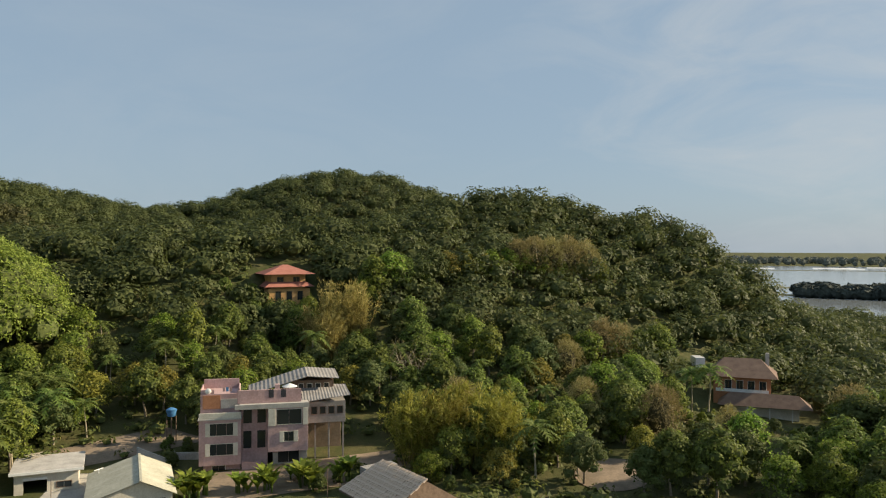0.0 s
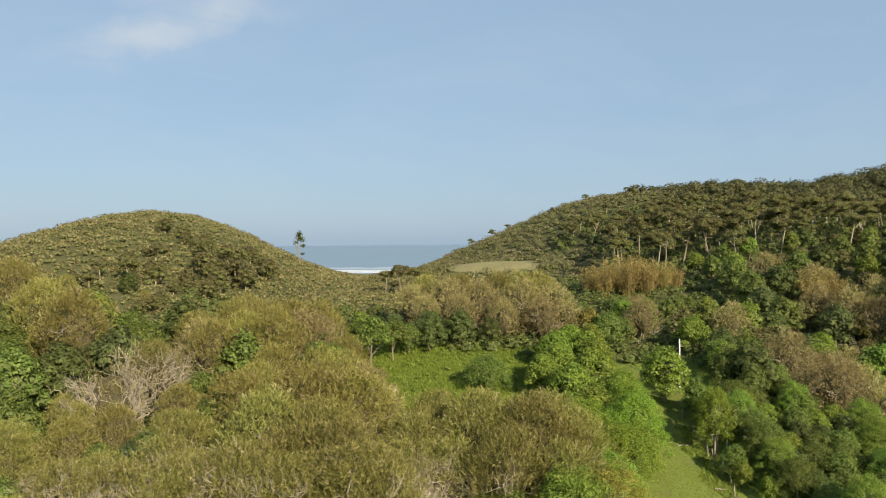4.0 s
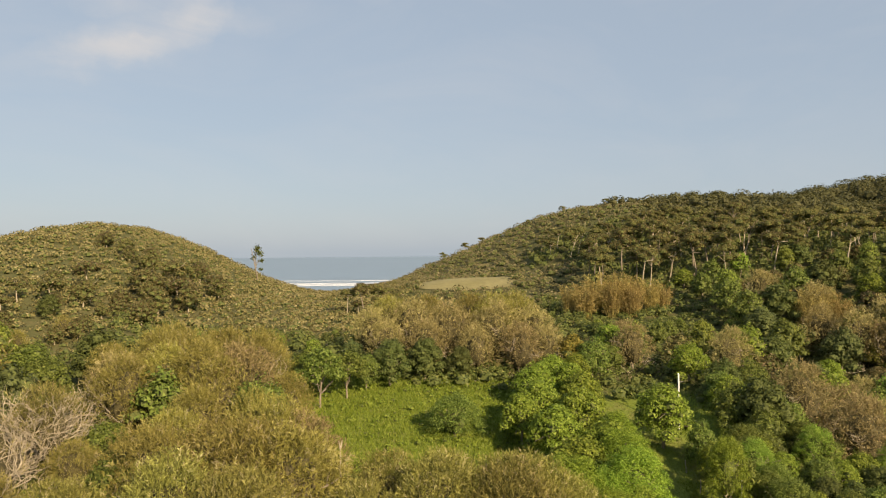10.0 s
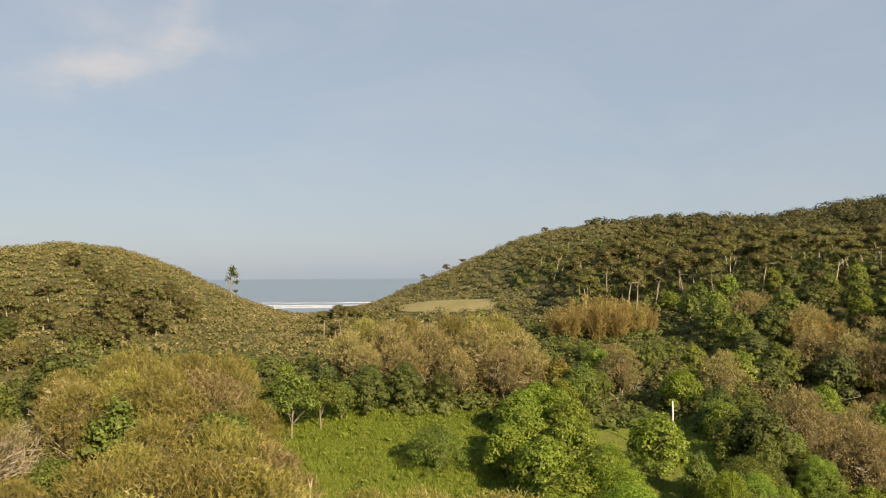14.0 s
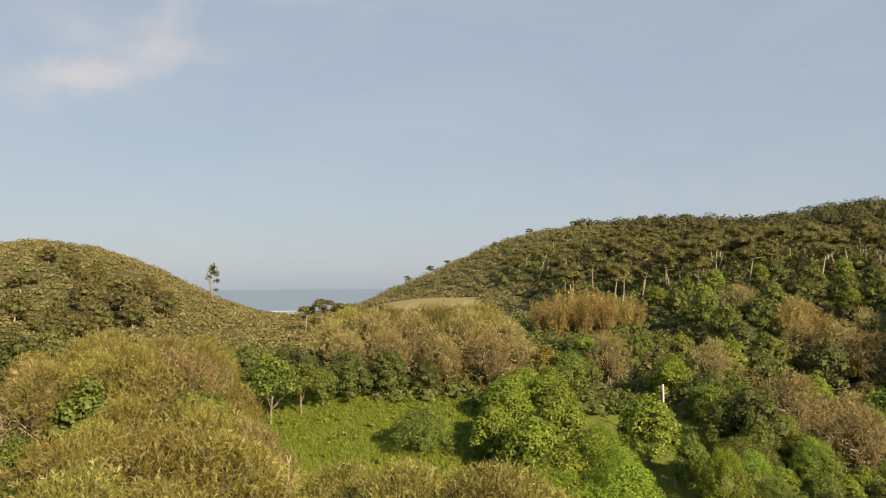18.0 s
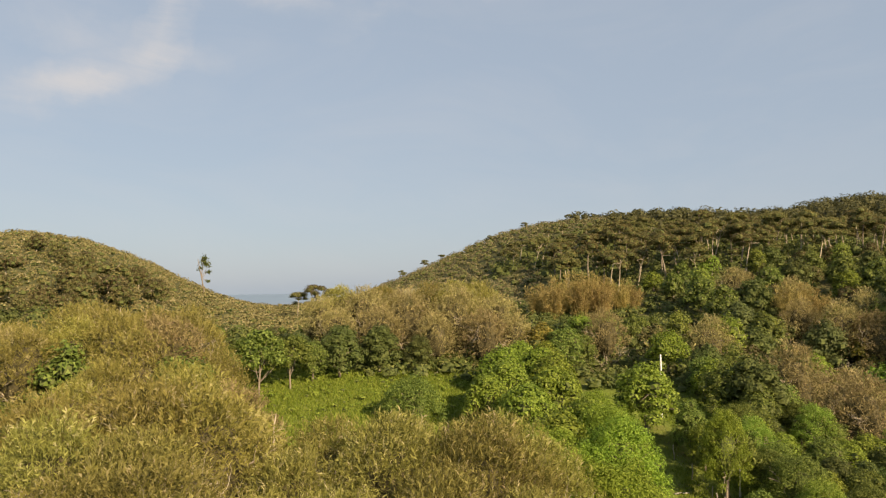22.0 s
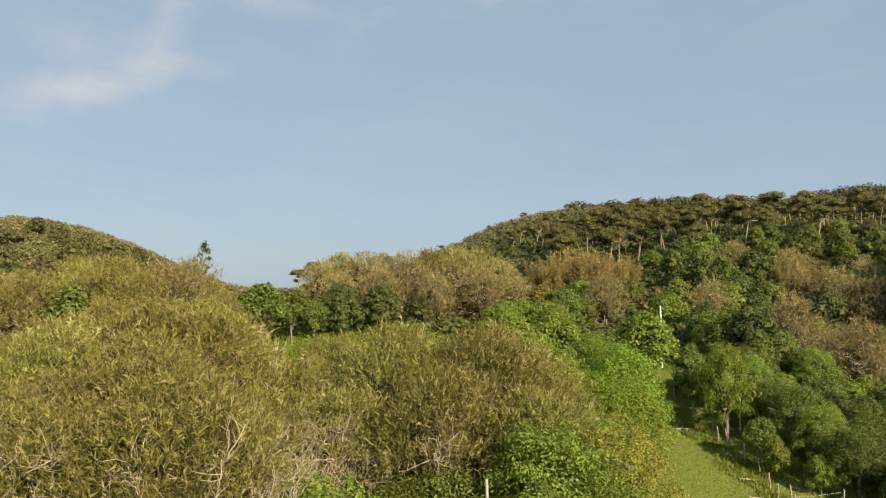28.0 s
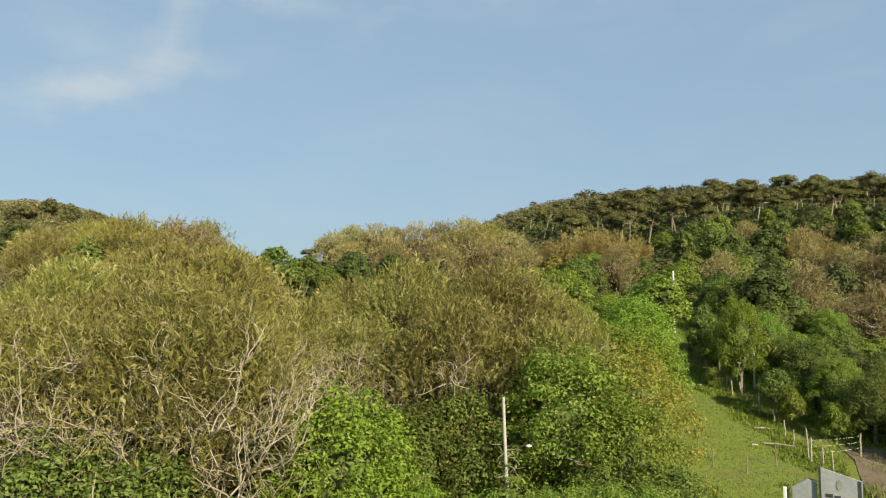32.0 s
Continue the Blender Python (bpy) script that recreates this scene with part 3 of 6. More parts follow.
def twig_forms(seed, leaf_mat, bark, count, n, length, sprig, r=4.2, base=0.2, top=10.0, lobes=19, bare=8, low=-0.8, thick=0.075, k=10, reach=1.0, lift=0.3, apart=0.42, arms=5, high=0.66, rise=0.68, heart=0.62, gaps=0):
    """Dense bushy trees of upright plumes, with pale bare boughs that show at their sides."""
    forms = []
    for f in range(count):
        rng = np.random.default_rng(seed + f)
        lo = dome(rng, lobes, r, base, top, 0.42, 0.95)
        hollows = [unit(np.array((math.cos(2.4 * i + f), math.sin(2.4 * i + f), 0.55 * math.sin(3.7 * i) + 0.1))) for i in range(gaps)]
        # the added dark heart paints the shade seen between the plumes
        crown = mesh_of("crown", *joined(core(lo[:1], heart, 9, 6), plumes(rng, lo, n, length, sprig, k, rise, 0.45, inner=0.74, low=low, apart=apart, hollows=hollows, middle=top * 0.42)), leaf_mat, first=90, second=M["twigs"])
        boughs = []
        for i in range(bare):
            a = 2 * math.pi * (i + rng.uniform(0, 0.8)) / bare
            z = rng.uniform(base + 0.3, top * high)
            q = r * math.sqrt(max(0.1, 1 - (z / top) ** 2)) * 0.8
            boughs.append(("bough", mesh_of("bough", *bough_fan(rng, (q * 0.55 * math.cos(a), q * 0.55 * math.sin(a), z * 0.85), (math.cos(a), math.sin(a), lift), q * reach, thick, arms), M["pale"], True)))
        forms.append([("trunk", trunk_mesh(rng, top * 0.7, 0.22, 4, r * 0.7, bark)), ("crown", crown), *boughs])
    return forms


def umbrella_forms(seed, leaf_mat, bark, count, n_leaf, size, r=4.0, top=13.0):
    """Tall bare pale trunks under a wide, layered crown."""
    forms = []
    for k in range(count):
        rng = np.random.default_rng(seed + k)
        lo = []
        for i in range(12):
            a, q = 2.4 * i + k, r * 0.78 * math.sqrt((i + 0.3) / 12)
            s = r * rng.uniform(0.33, 0.5)
            lo.append((q * math.cos(a), q * math.sin(a), top - 1.2 - 0.35 * q - rng.uniform(0, 1.0) ** 3 * 3.8, s, s, s * 0.6))
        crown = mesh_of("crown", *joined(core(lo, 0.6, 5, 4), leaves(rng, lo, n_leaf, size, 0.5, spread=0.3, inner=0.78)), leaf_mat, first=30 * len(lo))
        forms.append([("trunk", trunk_mesh(rng, top * 0.88, 0.27, 5, r * 0.8, M["pale"] if k % 2 == 0 else M["grey_bark"], fork=0.5, rise=0.9, sides=5, fine=False)), ("crown", crown)])
    return forms


def palm_forms(seed, count, high=7.0, fronds=16):
    forms = []
    for k in range(count):
        rng = np.random.default_rng(seed + k)
        t, pts = branch(rng, (0, 0, -0.3), (0.08 * rng.normal(), 0.08 * rng.normal(), 1), high, 0.16, 0.06, 6, 7)
        top, some = pts[-1], []
        for i in range(fronds):
            a, up = 2.4 * i, 1.1 - 1.3 * i / fronds
            way = np.array([math.cos(a), math.sin(a), up])
            n = 9
            s = np.linspace(0, 1, n)[:, None]
            spine = top + unit(way) * s * 3.3 + np.array([0, 0, -2.0]) * s ** 2.2
            side = unit(np.cross(way, (0, 0, 1)))
            for j in range(1, n):
                for sg in (-1, 1):
                    tip = spine[j] + sg * side * 0.9 * math.sin(math.pi * (0.12 + 0.85 * j / n)) + (0, 0, -0.3) + unit(way) * 0.3
                    some.append(np.array([spine[j - 1], spine[j] * 0.6 + spine[j - 1] * 0.4 + (tip - spine[j]) * 0.5, tip, spine[j]]))
        v = np.concatenate(some)
        crown = mesh_of("crown", v, np.arange(len(v)).reshape(-1, 4), M["palm"])
        forms.append([("trunk", mesh_of("trunk", t[0], t[1], M["pale"], True)), ("crown", crown)])
    return forms


def bamboo_forms(seed, leaf_mat, count, canes=70, high=9.0, r=2.6, n=3600, wide=0.06):
    """Upright canes that fan out, with narrow leaves along their upper part."""
    forms = []
    for k in range(count):
        rng = np.random.default_rng(seed + k)
        some, tips = [], []
        for i in range(canes):
            a, q = rng.uniform(0, 2 * math.pi), r * math.sqrt(rng.uniform(0, 1)) * 0.5
            b, bp = branch(rng, (q * math.cos(a), q * math.sin(a), -0.2), (0.32 * math.cos(a) * q, 0.32 * math.sin(a) * q, 1.6),
                           high * rng.uniform(0.65, 1.05), 0.05, 0.1, 5, 4)
            some.append(b)
            tips += [(*bp[j], 0.5, 0.5, 0.9) for j in (2, 3, 4, 5)]
        crown = mesh_of("crown", *blades(rng, tips, n, 0.9, wide, 0.8, 0.7, 0.0, -1, 3), leaf_mat)
        forms.append([("cane_thicket", mesh_of("cane_thicket", *joined(*some), M["bamboo"], True)), ("crown", crown)])
    return forms


def banana_forms(seed, count):
    forms = []
    for k in range(count):
        rng = np.random.default_rng(seed + k)
        some, stems = [], []
        for s in range(7):
            x, y, hi = rng.uniform(-0.9, 0.9), rng.uniform(-0.9, 0.9), rng.uniform(0.4, 1.5)
            stems.append(tube([(x, y, -0.2), (x, y, hi * 0.5), (x, y, hi)], (0.13, 0.11, 0.07), 6))
            for i in range(7):
                a = 2.4 * i + s
                way = np.array([math.cos(a) * 0.4, math.sin(a) * 0.4, 1.0 - 0.05 * i])
                side = unit(np.cross(way, (0, 0, 1))) * 0.26
                q = np.linspace(0, 1, 5)[:, None]
                spine = np.array([x, y, hi]) + unit(way) * q * 1.9 + np.array([math.cos(a), math.sin(a), -0.9]) * 0.55 * q ** 2.5
                w = np.array([0.25, 0.9, 1.0, 0.8, 0.05])
                for j in range(4):
                    some.append(np.array([spine[j] - side * w[j], spine[j] + side * w[j], spine[j + 1] + side * w[j + 1], spine[j + 1] - side * w[j + 1]]))
        v = np.concatenate(some)
        forms.append([("false_stem", mesh_of("false_stem", *joined(*stems), M["palm"], True)), ("foliage", mesh_of("foliage", v, np.arange(len(v)).reshape(-1, 4), M["bright"]))])
    return forms


OLIVE = Kind("olive_brown_tree", "bushy olive-brown tree of upright plumes with pale bare boughs", "tree", "olive-brown trees below the clearing",
             twig_forms(100, M["olive"], M["bark"], 4, 2600, 0.58, 0.27, bare=5, k=5, apart=0.55, lobes=26))
OLIVE_NEAR = Kind("olive_brown_tree", "bushy olive-brown tree with pale boughs above the road", "tree", "olive-brown trees below the clearing",
                  twig_forms(150, M["olive_near"], M["bark"], 3, 6000, 0.46, 0.19, bare=12, low=-0.8, k=5, apart=0.55, lobes=26))
OLIVE_OPEN = Kind("olive_brown_tree", "olive-brown tree whose tangled pale boughs lie bare at the side", "tree", "olive-brown trees below the clearing",
                  twig_forms(180, M["olive_near"], M["pale"], 3, 2500, 0.42, 0.18, base=0.4, bare=40, low=-0.4, thick=0.065, k=5, apart=0.6, reach=1.15, lift=0.3, arms=9, high=0.92, heart=0.46, gaps=12))
BARE = Kind("bare_tree", "leafless tree with many pale twisted boughs", "tree", "bare trees of the slope",
            twig_forms(170, M["brown"], M["pale"], 2, 90, 0.9, 0.35, r=4.4, base=0.6, top=7.5, lobes=12, bare=18, thick=0.09, reach=1.3, lift=0.5, arms=6))
DRY = Kind("dry_brown_tree", "dry tan-olive bushy tree with drooping sprays", "tree", "dry brown trees of the valley",
           twig_forms(200, M["brown"], M["bark"], 3, 1700, 0.62, 0.3, k=5, apart=0.65, r=4.0, base=-0.2, top=9.0, lobes=14, bare=4, rise=0.25))
BRIGHT = Kind("bright_green_tree", "leafy bright green tree with a rounded crown", "tree", "bright green trees by the path",
              broad_forms(300, M["bright"], M["bark"], 3, 5600, 0.135, r=3.0, base=0.3, top=6.0, lobes=24, lobe=0.34, spread=0.35))
GREEN = Kind("green_tree", "broad green leafy tree", "tree", "green trees of the valley",
             broad_forms(400, M["green"], M["bark"], 4, 5000, 0.145, lobe=0.33, lobes=26, r=3.4, base=-0.2, top=7.5, spread=0.35))
DARK = Kind("dark_green_tree", "dense dark green leafy tree", "tree", "dark green trees of the valley",
            broad_forms(500, M["dark"], M["bark"], 3, 4000, 0.17, r=3.2, base=-0.2, top=7.0, lobes=24, lobe=0.34, spread=0.35))
UMBRELLA = Kind("hillside_tree", "tall hillside tree with a bare pale trunk and flat crown", "tree", "trees of the hillside wood",
                umbrella_forms(600, M["pine"], M["pale"], 5, 2900, 0.17))
WOOD = Kind("wood_tree", "leafy tree of the wooded slope", "tree", "trees of the wooded slope",
            broad_forms(450, M["green"], M["bark"], 3, 2100, 0.215, r=3.6, base=0.7, top=8.5, lobes=19, lobe=0.37, spread=0.35)
            + broad_forms(470, M["dark"], M["bark"], 1, 2100, 0.215, r=3.6, base=0.7, top=8.5, lobes=19, lobe=0.37, spread=0.35)
            + broad_forms(475, M["mixed"], M["pale"], 1, 2100, 0.215, r=3.4, base=1.4, top=9.0, lobes=19, lobe=0.37, spread=0.35)
            + broad_forms(476, M["far"], M["bark"], 1, 2100, 0.215, r=3.8, base=0.5, top=8.0, lobes=19, lobe=0.37, spread=0.35)
            + broad_forms(477, M["giant"], M["bark"], 1, 2100, 0.215, r=3.2, base=0.5, top=9.5, lobes=19, lobe=0.37, spread=0.35))
GIANT = Kind("giant_tree", "huge rounded yellow-green tree over the wood", "tree", "", broad_forms(480, M["giant"], M["bark"], 1, 46000, 0.26, r=16, base=-1.0, top=21, lobes=120, lobe=0.26))
BRIGHT_NEAR = Kind("bright_green_tree", "leafy bright green tree above the road", "tree", "bright green trees by the road",
                   broad_forms(330, M["lime"], M["grey_bark"], 3, 13500, 0.068, r=2.9, base=0.3, top=6.2, lobes=60, single=False, inner=0.6, spread=0.34, lobe=0.2))
MIXED_NEAR = Kind("olive_green_tree", "loose olive-green leafy tree above the road", "tree", "olive-green trees by the road",
                  broad_forms(350, M["mixed"], M["bark"], 3, 14500, 0.066, r=3.1, base=0.3, top=7.0, lobes=72, single=False, inner=0.5, spread=0.4, lobe=0.19))
YELLOW_NEAR = Kind("yellow_green_tree", "loose yellow-olive leafy tree with bare twigs beside the grass", "tree", "olive-green trees by the road",
                   broad_forms(360, M["yellow"], M["pale"], 2, 12000, 0.062, r=3.1, base=0.6, top=7.0, lobes=66, single=False, inner=0.45, spread=0.5, lobe=0.18))
GREEN_NEAR = Kind("green_tree", "low dark green leafy tree above the road", "tree", "green trees by the road",
                  broad_forms(380, M["green"], M["bark"], 2, 10500, 0.078, r=3.1, base=0.2, top=5.6, lobes=60, single=False, inner=0.6, spread=0.34, lobe=0.2))
YELLOW = Kind("yellow_green_tree", "yellow-green leafy tree with a loose crown", "tree", "yellow-green trees", broad_forms(700, M["yellow"], M["bark"], 2, 2800, 0.19, r=3.0, base=0.8, top=6.5))
PALM = Kind("palm", "slender palm with drooping green fronds", "palm", "palms near the houses", palm_forms(800, 3))
BAMBOO = Kind("bamboo_clump", "tan clump of dry upright bamboo", "bamboo", "bamboo clumps", bamboo_forms(900, M["bamboo"], 2, n=4200, wide=0.08))
def gum_forms(seed):
    """A thin tall trunk with a few loose tufts of leaves."""
    rng = np.random.default_rng(seed)
    t, pts = branch(rng, (0, 0, -0.4), (0.05, 0, 1), 8.0, 0.16, 0.06, 6, 6)
    lo = [(0.2, 0, 7.6, 0.9, 0.9, 1.0), (-0.3, 0.2, 6.4, 1.1, 0.9, 0.9), (0.9, 0, 5.6, 0.8, 0.8, 0.6), (-0.9, -0.3, 4.9, 0.8, 0.7, 0.6), (-0.6, 0.1, 3.0, 0.7, 0.7, 0.5), (0.3, 0.3, 6.9, 0.9, 0.9, 0.8)]
    some = [t] + [branch(rng, pts[3], np.array(q[:3]) - pts[3], float(np.linalg.norm(np.array(q[:3]) - pts[3])), 0.06, 0.1, 4, 4)[0] for q in lo]
    return [[("trunk", mesh_of("trunk", *joined(*some), M["bark"], True)), ("crown", mesh_of("crown", *leaves(rng, lo, 420, 0.22, 0.5, inner=0.1, low=-1), M["dark"]))]]


def slim_forms(seed, leaf_mat):
    """A slender pale trunk that forks under a loose two-tiered crown."""
    rng = np.random.default_rng(seed)
    lo = [(2.3 * math.cos(2.4 * i) * math.sqrt(i / 13), 2.3 * math.sin(2.4 * i) * math.sqrt(i / 13), 5.7 - 0.2 * i + rng.uniform(-0.5, 0.3), 1.0, 1.0, 0.7) for i in range(14)]
    t, pts = branch(rng, (0, 0, -0.3), (0.02, 0, 1), 5.4, 0.13, 0.06, 6, 6)
    some = [t] + [branch(rng, pts[2 + i % 3], np.array(q[:3]) - pts[2 + i % 3], float(np.linalg.norm(np.array(q[:3]) - pts[2 + i % 3])), 0.05, 0.12, 4, 4)[0] for i, q in enumerate(lo)]
    return [[("trunk", mesh_of("trunk", *joined(*some), M["grey_bark"], True)), ("crown", mesh_of("crown", *leaves(rng, lo, 3600, 0.15, 0.55, low=-0.8), leaf_mat))]]


SLIM = Kind("slender_tree", "slender pale-trunked green tree at the edge of the clearing", "tree", "slender trees by the grass", slim_forms(995, M["green"]) + slim_forms(997, M["green"]))
BELT = Kind("hill_wood_tree", "dark olive-brown tree of the hill's lower slope", "tree", "trees on the hill's lower slope",
            broad_forms(610, M["belt"], M["pale"], 3, 1600, 0.215, r=3.5, base=0.2, top=7.0, lobes=18, lobe=0.37, spread=0.35) + umbrella_forms(640, M["belt"], M["pale"], 1, 900, 0.27, r=3.6, top=8.0))
GUM = Kind("gum_tree", "lone thin tree standing on the shoulder of the hill", "tree", "", gum_forms(990))
BANANA = Kind("banana_plant", "banana plant with broad bright upright leaves", "plant", "banana plants by the houses", banana_forms(980, 2))
BAMBOO_Y = Kind("yellow_bamboo", "yellow-green feathery bamboo clump", "bamboo", "feathery bamboo near the houses", bamboo_forms(950, M["yellow"], 2, 60, 10.0, 3.0, 9000, 0.1))


# ---- planting ----
def scatter(seed, x0, x1, y0, y1, gap, keep):
    """Places on a shaken grid for which keep(x, y) holds."""
    rng = random.Random(seed)
    y, out, odd = y0, [], 0
    while y < y1:
        x = x0 + odd * gap / 2
        while x < x1:
            px, py = x + rng.uniform(-0.33, 0.33) * gap, y + rng.uniform(-0.33, 0.33) * gap
            if keep(px, py):
                out.append((px, py, rng.random()))
            x += gap
        y += gap * 0.88
        odd = 1 - odd
    return out


def olive_edge(y):
    return float(np.interp(y, (44, 50, 58, 66, 72, 80, 90, 98), (-5, -5, -5, -6, -7.5, -11, -15, -17)))


def olive_top(x, y):
    """How high the crowns of the olive-brown wood reach: two billows, the farther one higher."""
    z = float(np.interp(y, (44, 47, 52, 60, 66, 73, 79, 84, 93, 100, 106), (9.0, 10.2, 11.0, 12.0, 13.0, 13.3, 13.3, 15.8, 17.8, 17.0, 15.0)))
    return z - (3.2 * float(smooth(18, 32, -x)) if y < 74 else 3.6 * float(smooth(25, 43, -x))) - 1.6 * float(smooth(0, 1, (x - olive_edge(y) + 5) / 5)) * float(smooth(58, 70, y))


def in_olive(x, y):
    far = 100 if x < -42 else 104 + 0.35 * (x + 20)
    return x < olive_edge(y) - 1.5 and y < far and x > -0.62 * (y - 15) - 12


BARE_SPOTS = ((-36.5, 74.5), (-34.5, 71), (-32.5, 76.5), (-35.5, 79.5))
BUSH_SPOTS = ((-29, 66.5), (-24.5, 70.5), (-21, 62.5), (-31, 61), (-14.5, 72), (-17, 57))


DRY_SPOTS = ((43.2, 88.5), (47.5, 86), (40.5, 96), (52, 103), (47, 99), (57, 97), (56.5, 80), (61.5, 89), (66, 122), (68.5, 127), (63, 125))


def plant_valley():
    for x, y, r in scatter(1, -64, 0, 51, 104, 5.2, in_olive):
        if min((x - bx) ** 2 + (y - by) ** 2 for bx, by in BARE_SPOTS + BUSH_SPOTS) < 6.5:
            continue
        if x < -41 + 0.25 * (y - 72) and y < 96:
            (GREEN if r < 0.3 else WOOD if r < 0.65 else YELLOW if r < 0.75 else DARK if r < 0.9 else OLIVE).plant(x, y, 0.85 + 0.25 * r)
            continue
        tall = (olive_top(x, y) - float(height(x, y))) * (0.93 + 0.14 * r)
        if 0.88 < r < (0.97 if y < 66 else 0.91):
            (GREEN if r < 0.93 else BRIGHT).plant(x, y, tall * 0.118)
            continue
        if x < -25 and y < 84 and 0.62 < r < 0.86:
            (GREEN if r < 0.7 else WOOD if r < 0.8 else BRIGHT).plant(x, y, tall * 0.106)
            continue
        kind = OLIVE_OPEN if y < 62 and x > -30 and r < 0.45 else OLIVE_NEAR if y < 64 else DRY if r > 0.94 else OLIVE
        kind.plant(x, y, tall / 9.4 if kind != DRY else tall / 9.0, 1.0 if y > 80 else 0.95)
    # the front row above the road, with its tangle of bare boughs
    for x, y, up in ((-7.2, 49.6, 10.6), (-11.6, 50.2, 10.4), (-16.2, 50.8, 10.3), (-21.0, 51.4, 10.2), (-26, 52, 9.8), (-30.5, 53.5, 9.4)):
        OLIVE_OPEN.plant(x, y, (up - float(height(x, y))) / 10.2)
    for i, (x, y) in enumerate(BARE_SPOTS):
        (OLIVE_OPEN if i == 2 else BARE).plant(x, y, 0.92)
    for i, (x, y) in enumerate(BUSH_SPOTS):
        (GREEN if i % 2 else BRIGHT).plant(x, y, 0.85, label="green bush growing between the olive-brown trees")
    for x, y, s in ((-6.2, 68.0, 0.6), (-9.8, 74.0, 0.7), (-9.2, 69.6, 0.72), (-12.4, 79.0, 0.72), (-14.2, 85.5, 0.72)):
        OLIVE.plant(x, y, s)
    # the clump below the clearing
    for x, y, s in ((0.5, 62.5, 1.08), (5.2, 61, 1.1), (9, 64.5, 0.88), (2.6, 57.5, 0.98), (-2.2, 58.5, 0.9), (7.2, 57, 0.9), (6.5, 63.5, 1.05),
                    (-4.6, 62.0, 0.92), (-3.4, 66.5, 0.9), (0.6, 67.0, 0.9), (-6.0, 56.0, 0.95), (4.6, 66, 0.92)):
        (OLIVE_OPEN if x < 0 and y < 60 else OLIVE_NEAR).plant(x, y, s * 1.04)
    # mixed green trees in front of it, beside the pole
    for k, x, y, s in ((MIXED_NEAR, 9.2, 52.5, 1.05), (GREEN_NEAR, 7.8, 50.2, 0.88), (YELLOW_NEAR, 10.6, 55.6, 1.2), (GREEN_NEAR, 10.0, 50.5, 0.9),
                       (MIXED_NEAR, 7.2, 54.0, 1.32), (BRIGHT_NEAR, -2.2, 49.4, 1.36), (BRIGHT_NEAR, -5.0, 47.4, 0.84), (BRIGHT_NEAR, 0.7, 48.0, 0.82),
                       (GREEN_NEAR, -8.6, 47.0, 1.2), (GREEN_NEAR, -11.8, 47.5, 1.35), (GREEN_NEAR, -15.5, 48, 1.35), (GREEN_NEAR, -13.6, 44.8, 1.1), (GREEN_NEAR, -10.2, 44.6, 1.0), (OLIVE_NEAR, -10.4, 49.4, 0.6),
                       (MIXED_NEAR, 2.5, 46.5, 0.5), (BRIGHT_NEAR, -24.5, 48, 0.9), (GREEN_NEAR, -20.5, 47, 1.05)):
        k.plant(x, y, s)
    for i in range(8):
        x, y = 3.1 + 0.85 * i, 48.0 + 0.2 * math.sin(3 * i)
        MIXED_NEAR.plant(x, y, (3.55 + 0.16 * math.sin(5 * i) - float(height(x, y))) / 6.9, label="feathery yellow-green hedge bush along the road")
    for k, x, y, s in ((GREEN_NEAR, 0.4, 54.6, 1.1), (GREEN_NEAR, 2.6, 55.6, 1.2), (MIXED_NEAR, 5.7, 54.6, 0.85)):
        k.plant(x, y, s)
    for k, x, y, s in ((MIXED_NEAR, 11.6, 61.0, 1.0), (YELLOW_NEAR, 9.8, 58.0, 1.05), (BRIGHT_NEAR, 12.0, 66.0, 1.2), (BRIGHT_NEAR, 10.4, 70.5, 1.25),
                       (BRIGHT_NEAR, 13.6, 70.8, 1.05), (MIXED_NEAR, 10.4, 63.5, 0.95), (BRIGHT_NEAR, 9.2, 67.5, 1.1), (MIXED_NEAR, 4.6, 49.0, 0.6),
                       (BRIGHT_NEAR, 14.0, 66.5, 1.2), (BRIGHT_NEAR, 15.7, 72.0, 1.28), (BRIGHT_NEAR, 16.4, 77.5, 1.12), (BRIGHT_NEAR, 17.2, 84.0, 0.9), (BRIGHT_NEAR, 9.2, 48.2, 0.7)):
        k.plant(x, y, s)
    # bright trees along the path
    for x, y, s in ((13.8, 103, 0.8), (11.2, 97.5, 0.9), (15.6, 94, 0.95), (10.8, 90.5, 0.95), (14.4, 87.5, 1.05), (11.2, 83, 1.05), (8.6, 88, 0.85), (15.2, 99, 0.85),
                    (15.6, 81, 1.0), (12.4, 77, 1.05), (15.2, 75.5, 0.85)):
        BRIGHT.plant(x, y, s)
    YELLOW.plant(17.4, 110.2, 0.85)
    BRIGHT.plant(22.9, 88.4, 1.1, 1.0, label="bright green tree standing alone between grass and track")
    for k, x, y, s in ((BRIGHT, 25.4, 81.5, 0.55), (SLIM, 25.2, 76.8, 0.8), (SLIM, 25.0, 71.4, 0.44), (BRIGHT, 25.2, 69.8, 0.36), (BRIGHT, 26.6, 67.0, 0.34), (GREEN, 25.4, 84.5, 0.5)):
        k.plant(x, y, s, 1.25)
    BRIGHT_NEAR.plant(24.5, 75.6, 0.7, 1.75, label="slender bright green tree leafy to the ground beside the fence")
    GREEN_NEAR.plant(2.0, 89.5, 1.08, 0.95, sink=1.3, label="round green bush standing in the grass clearing")
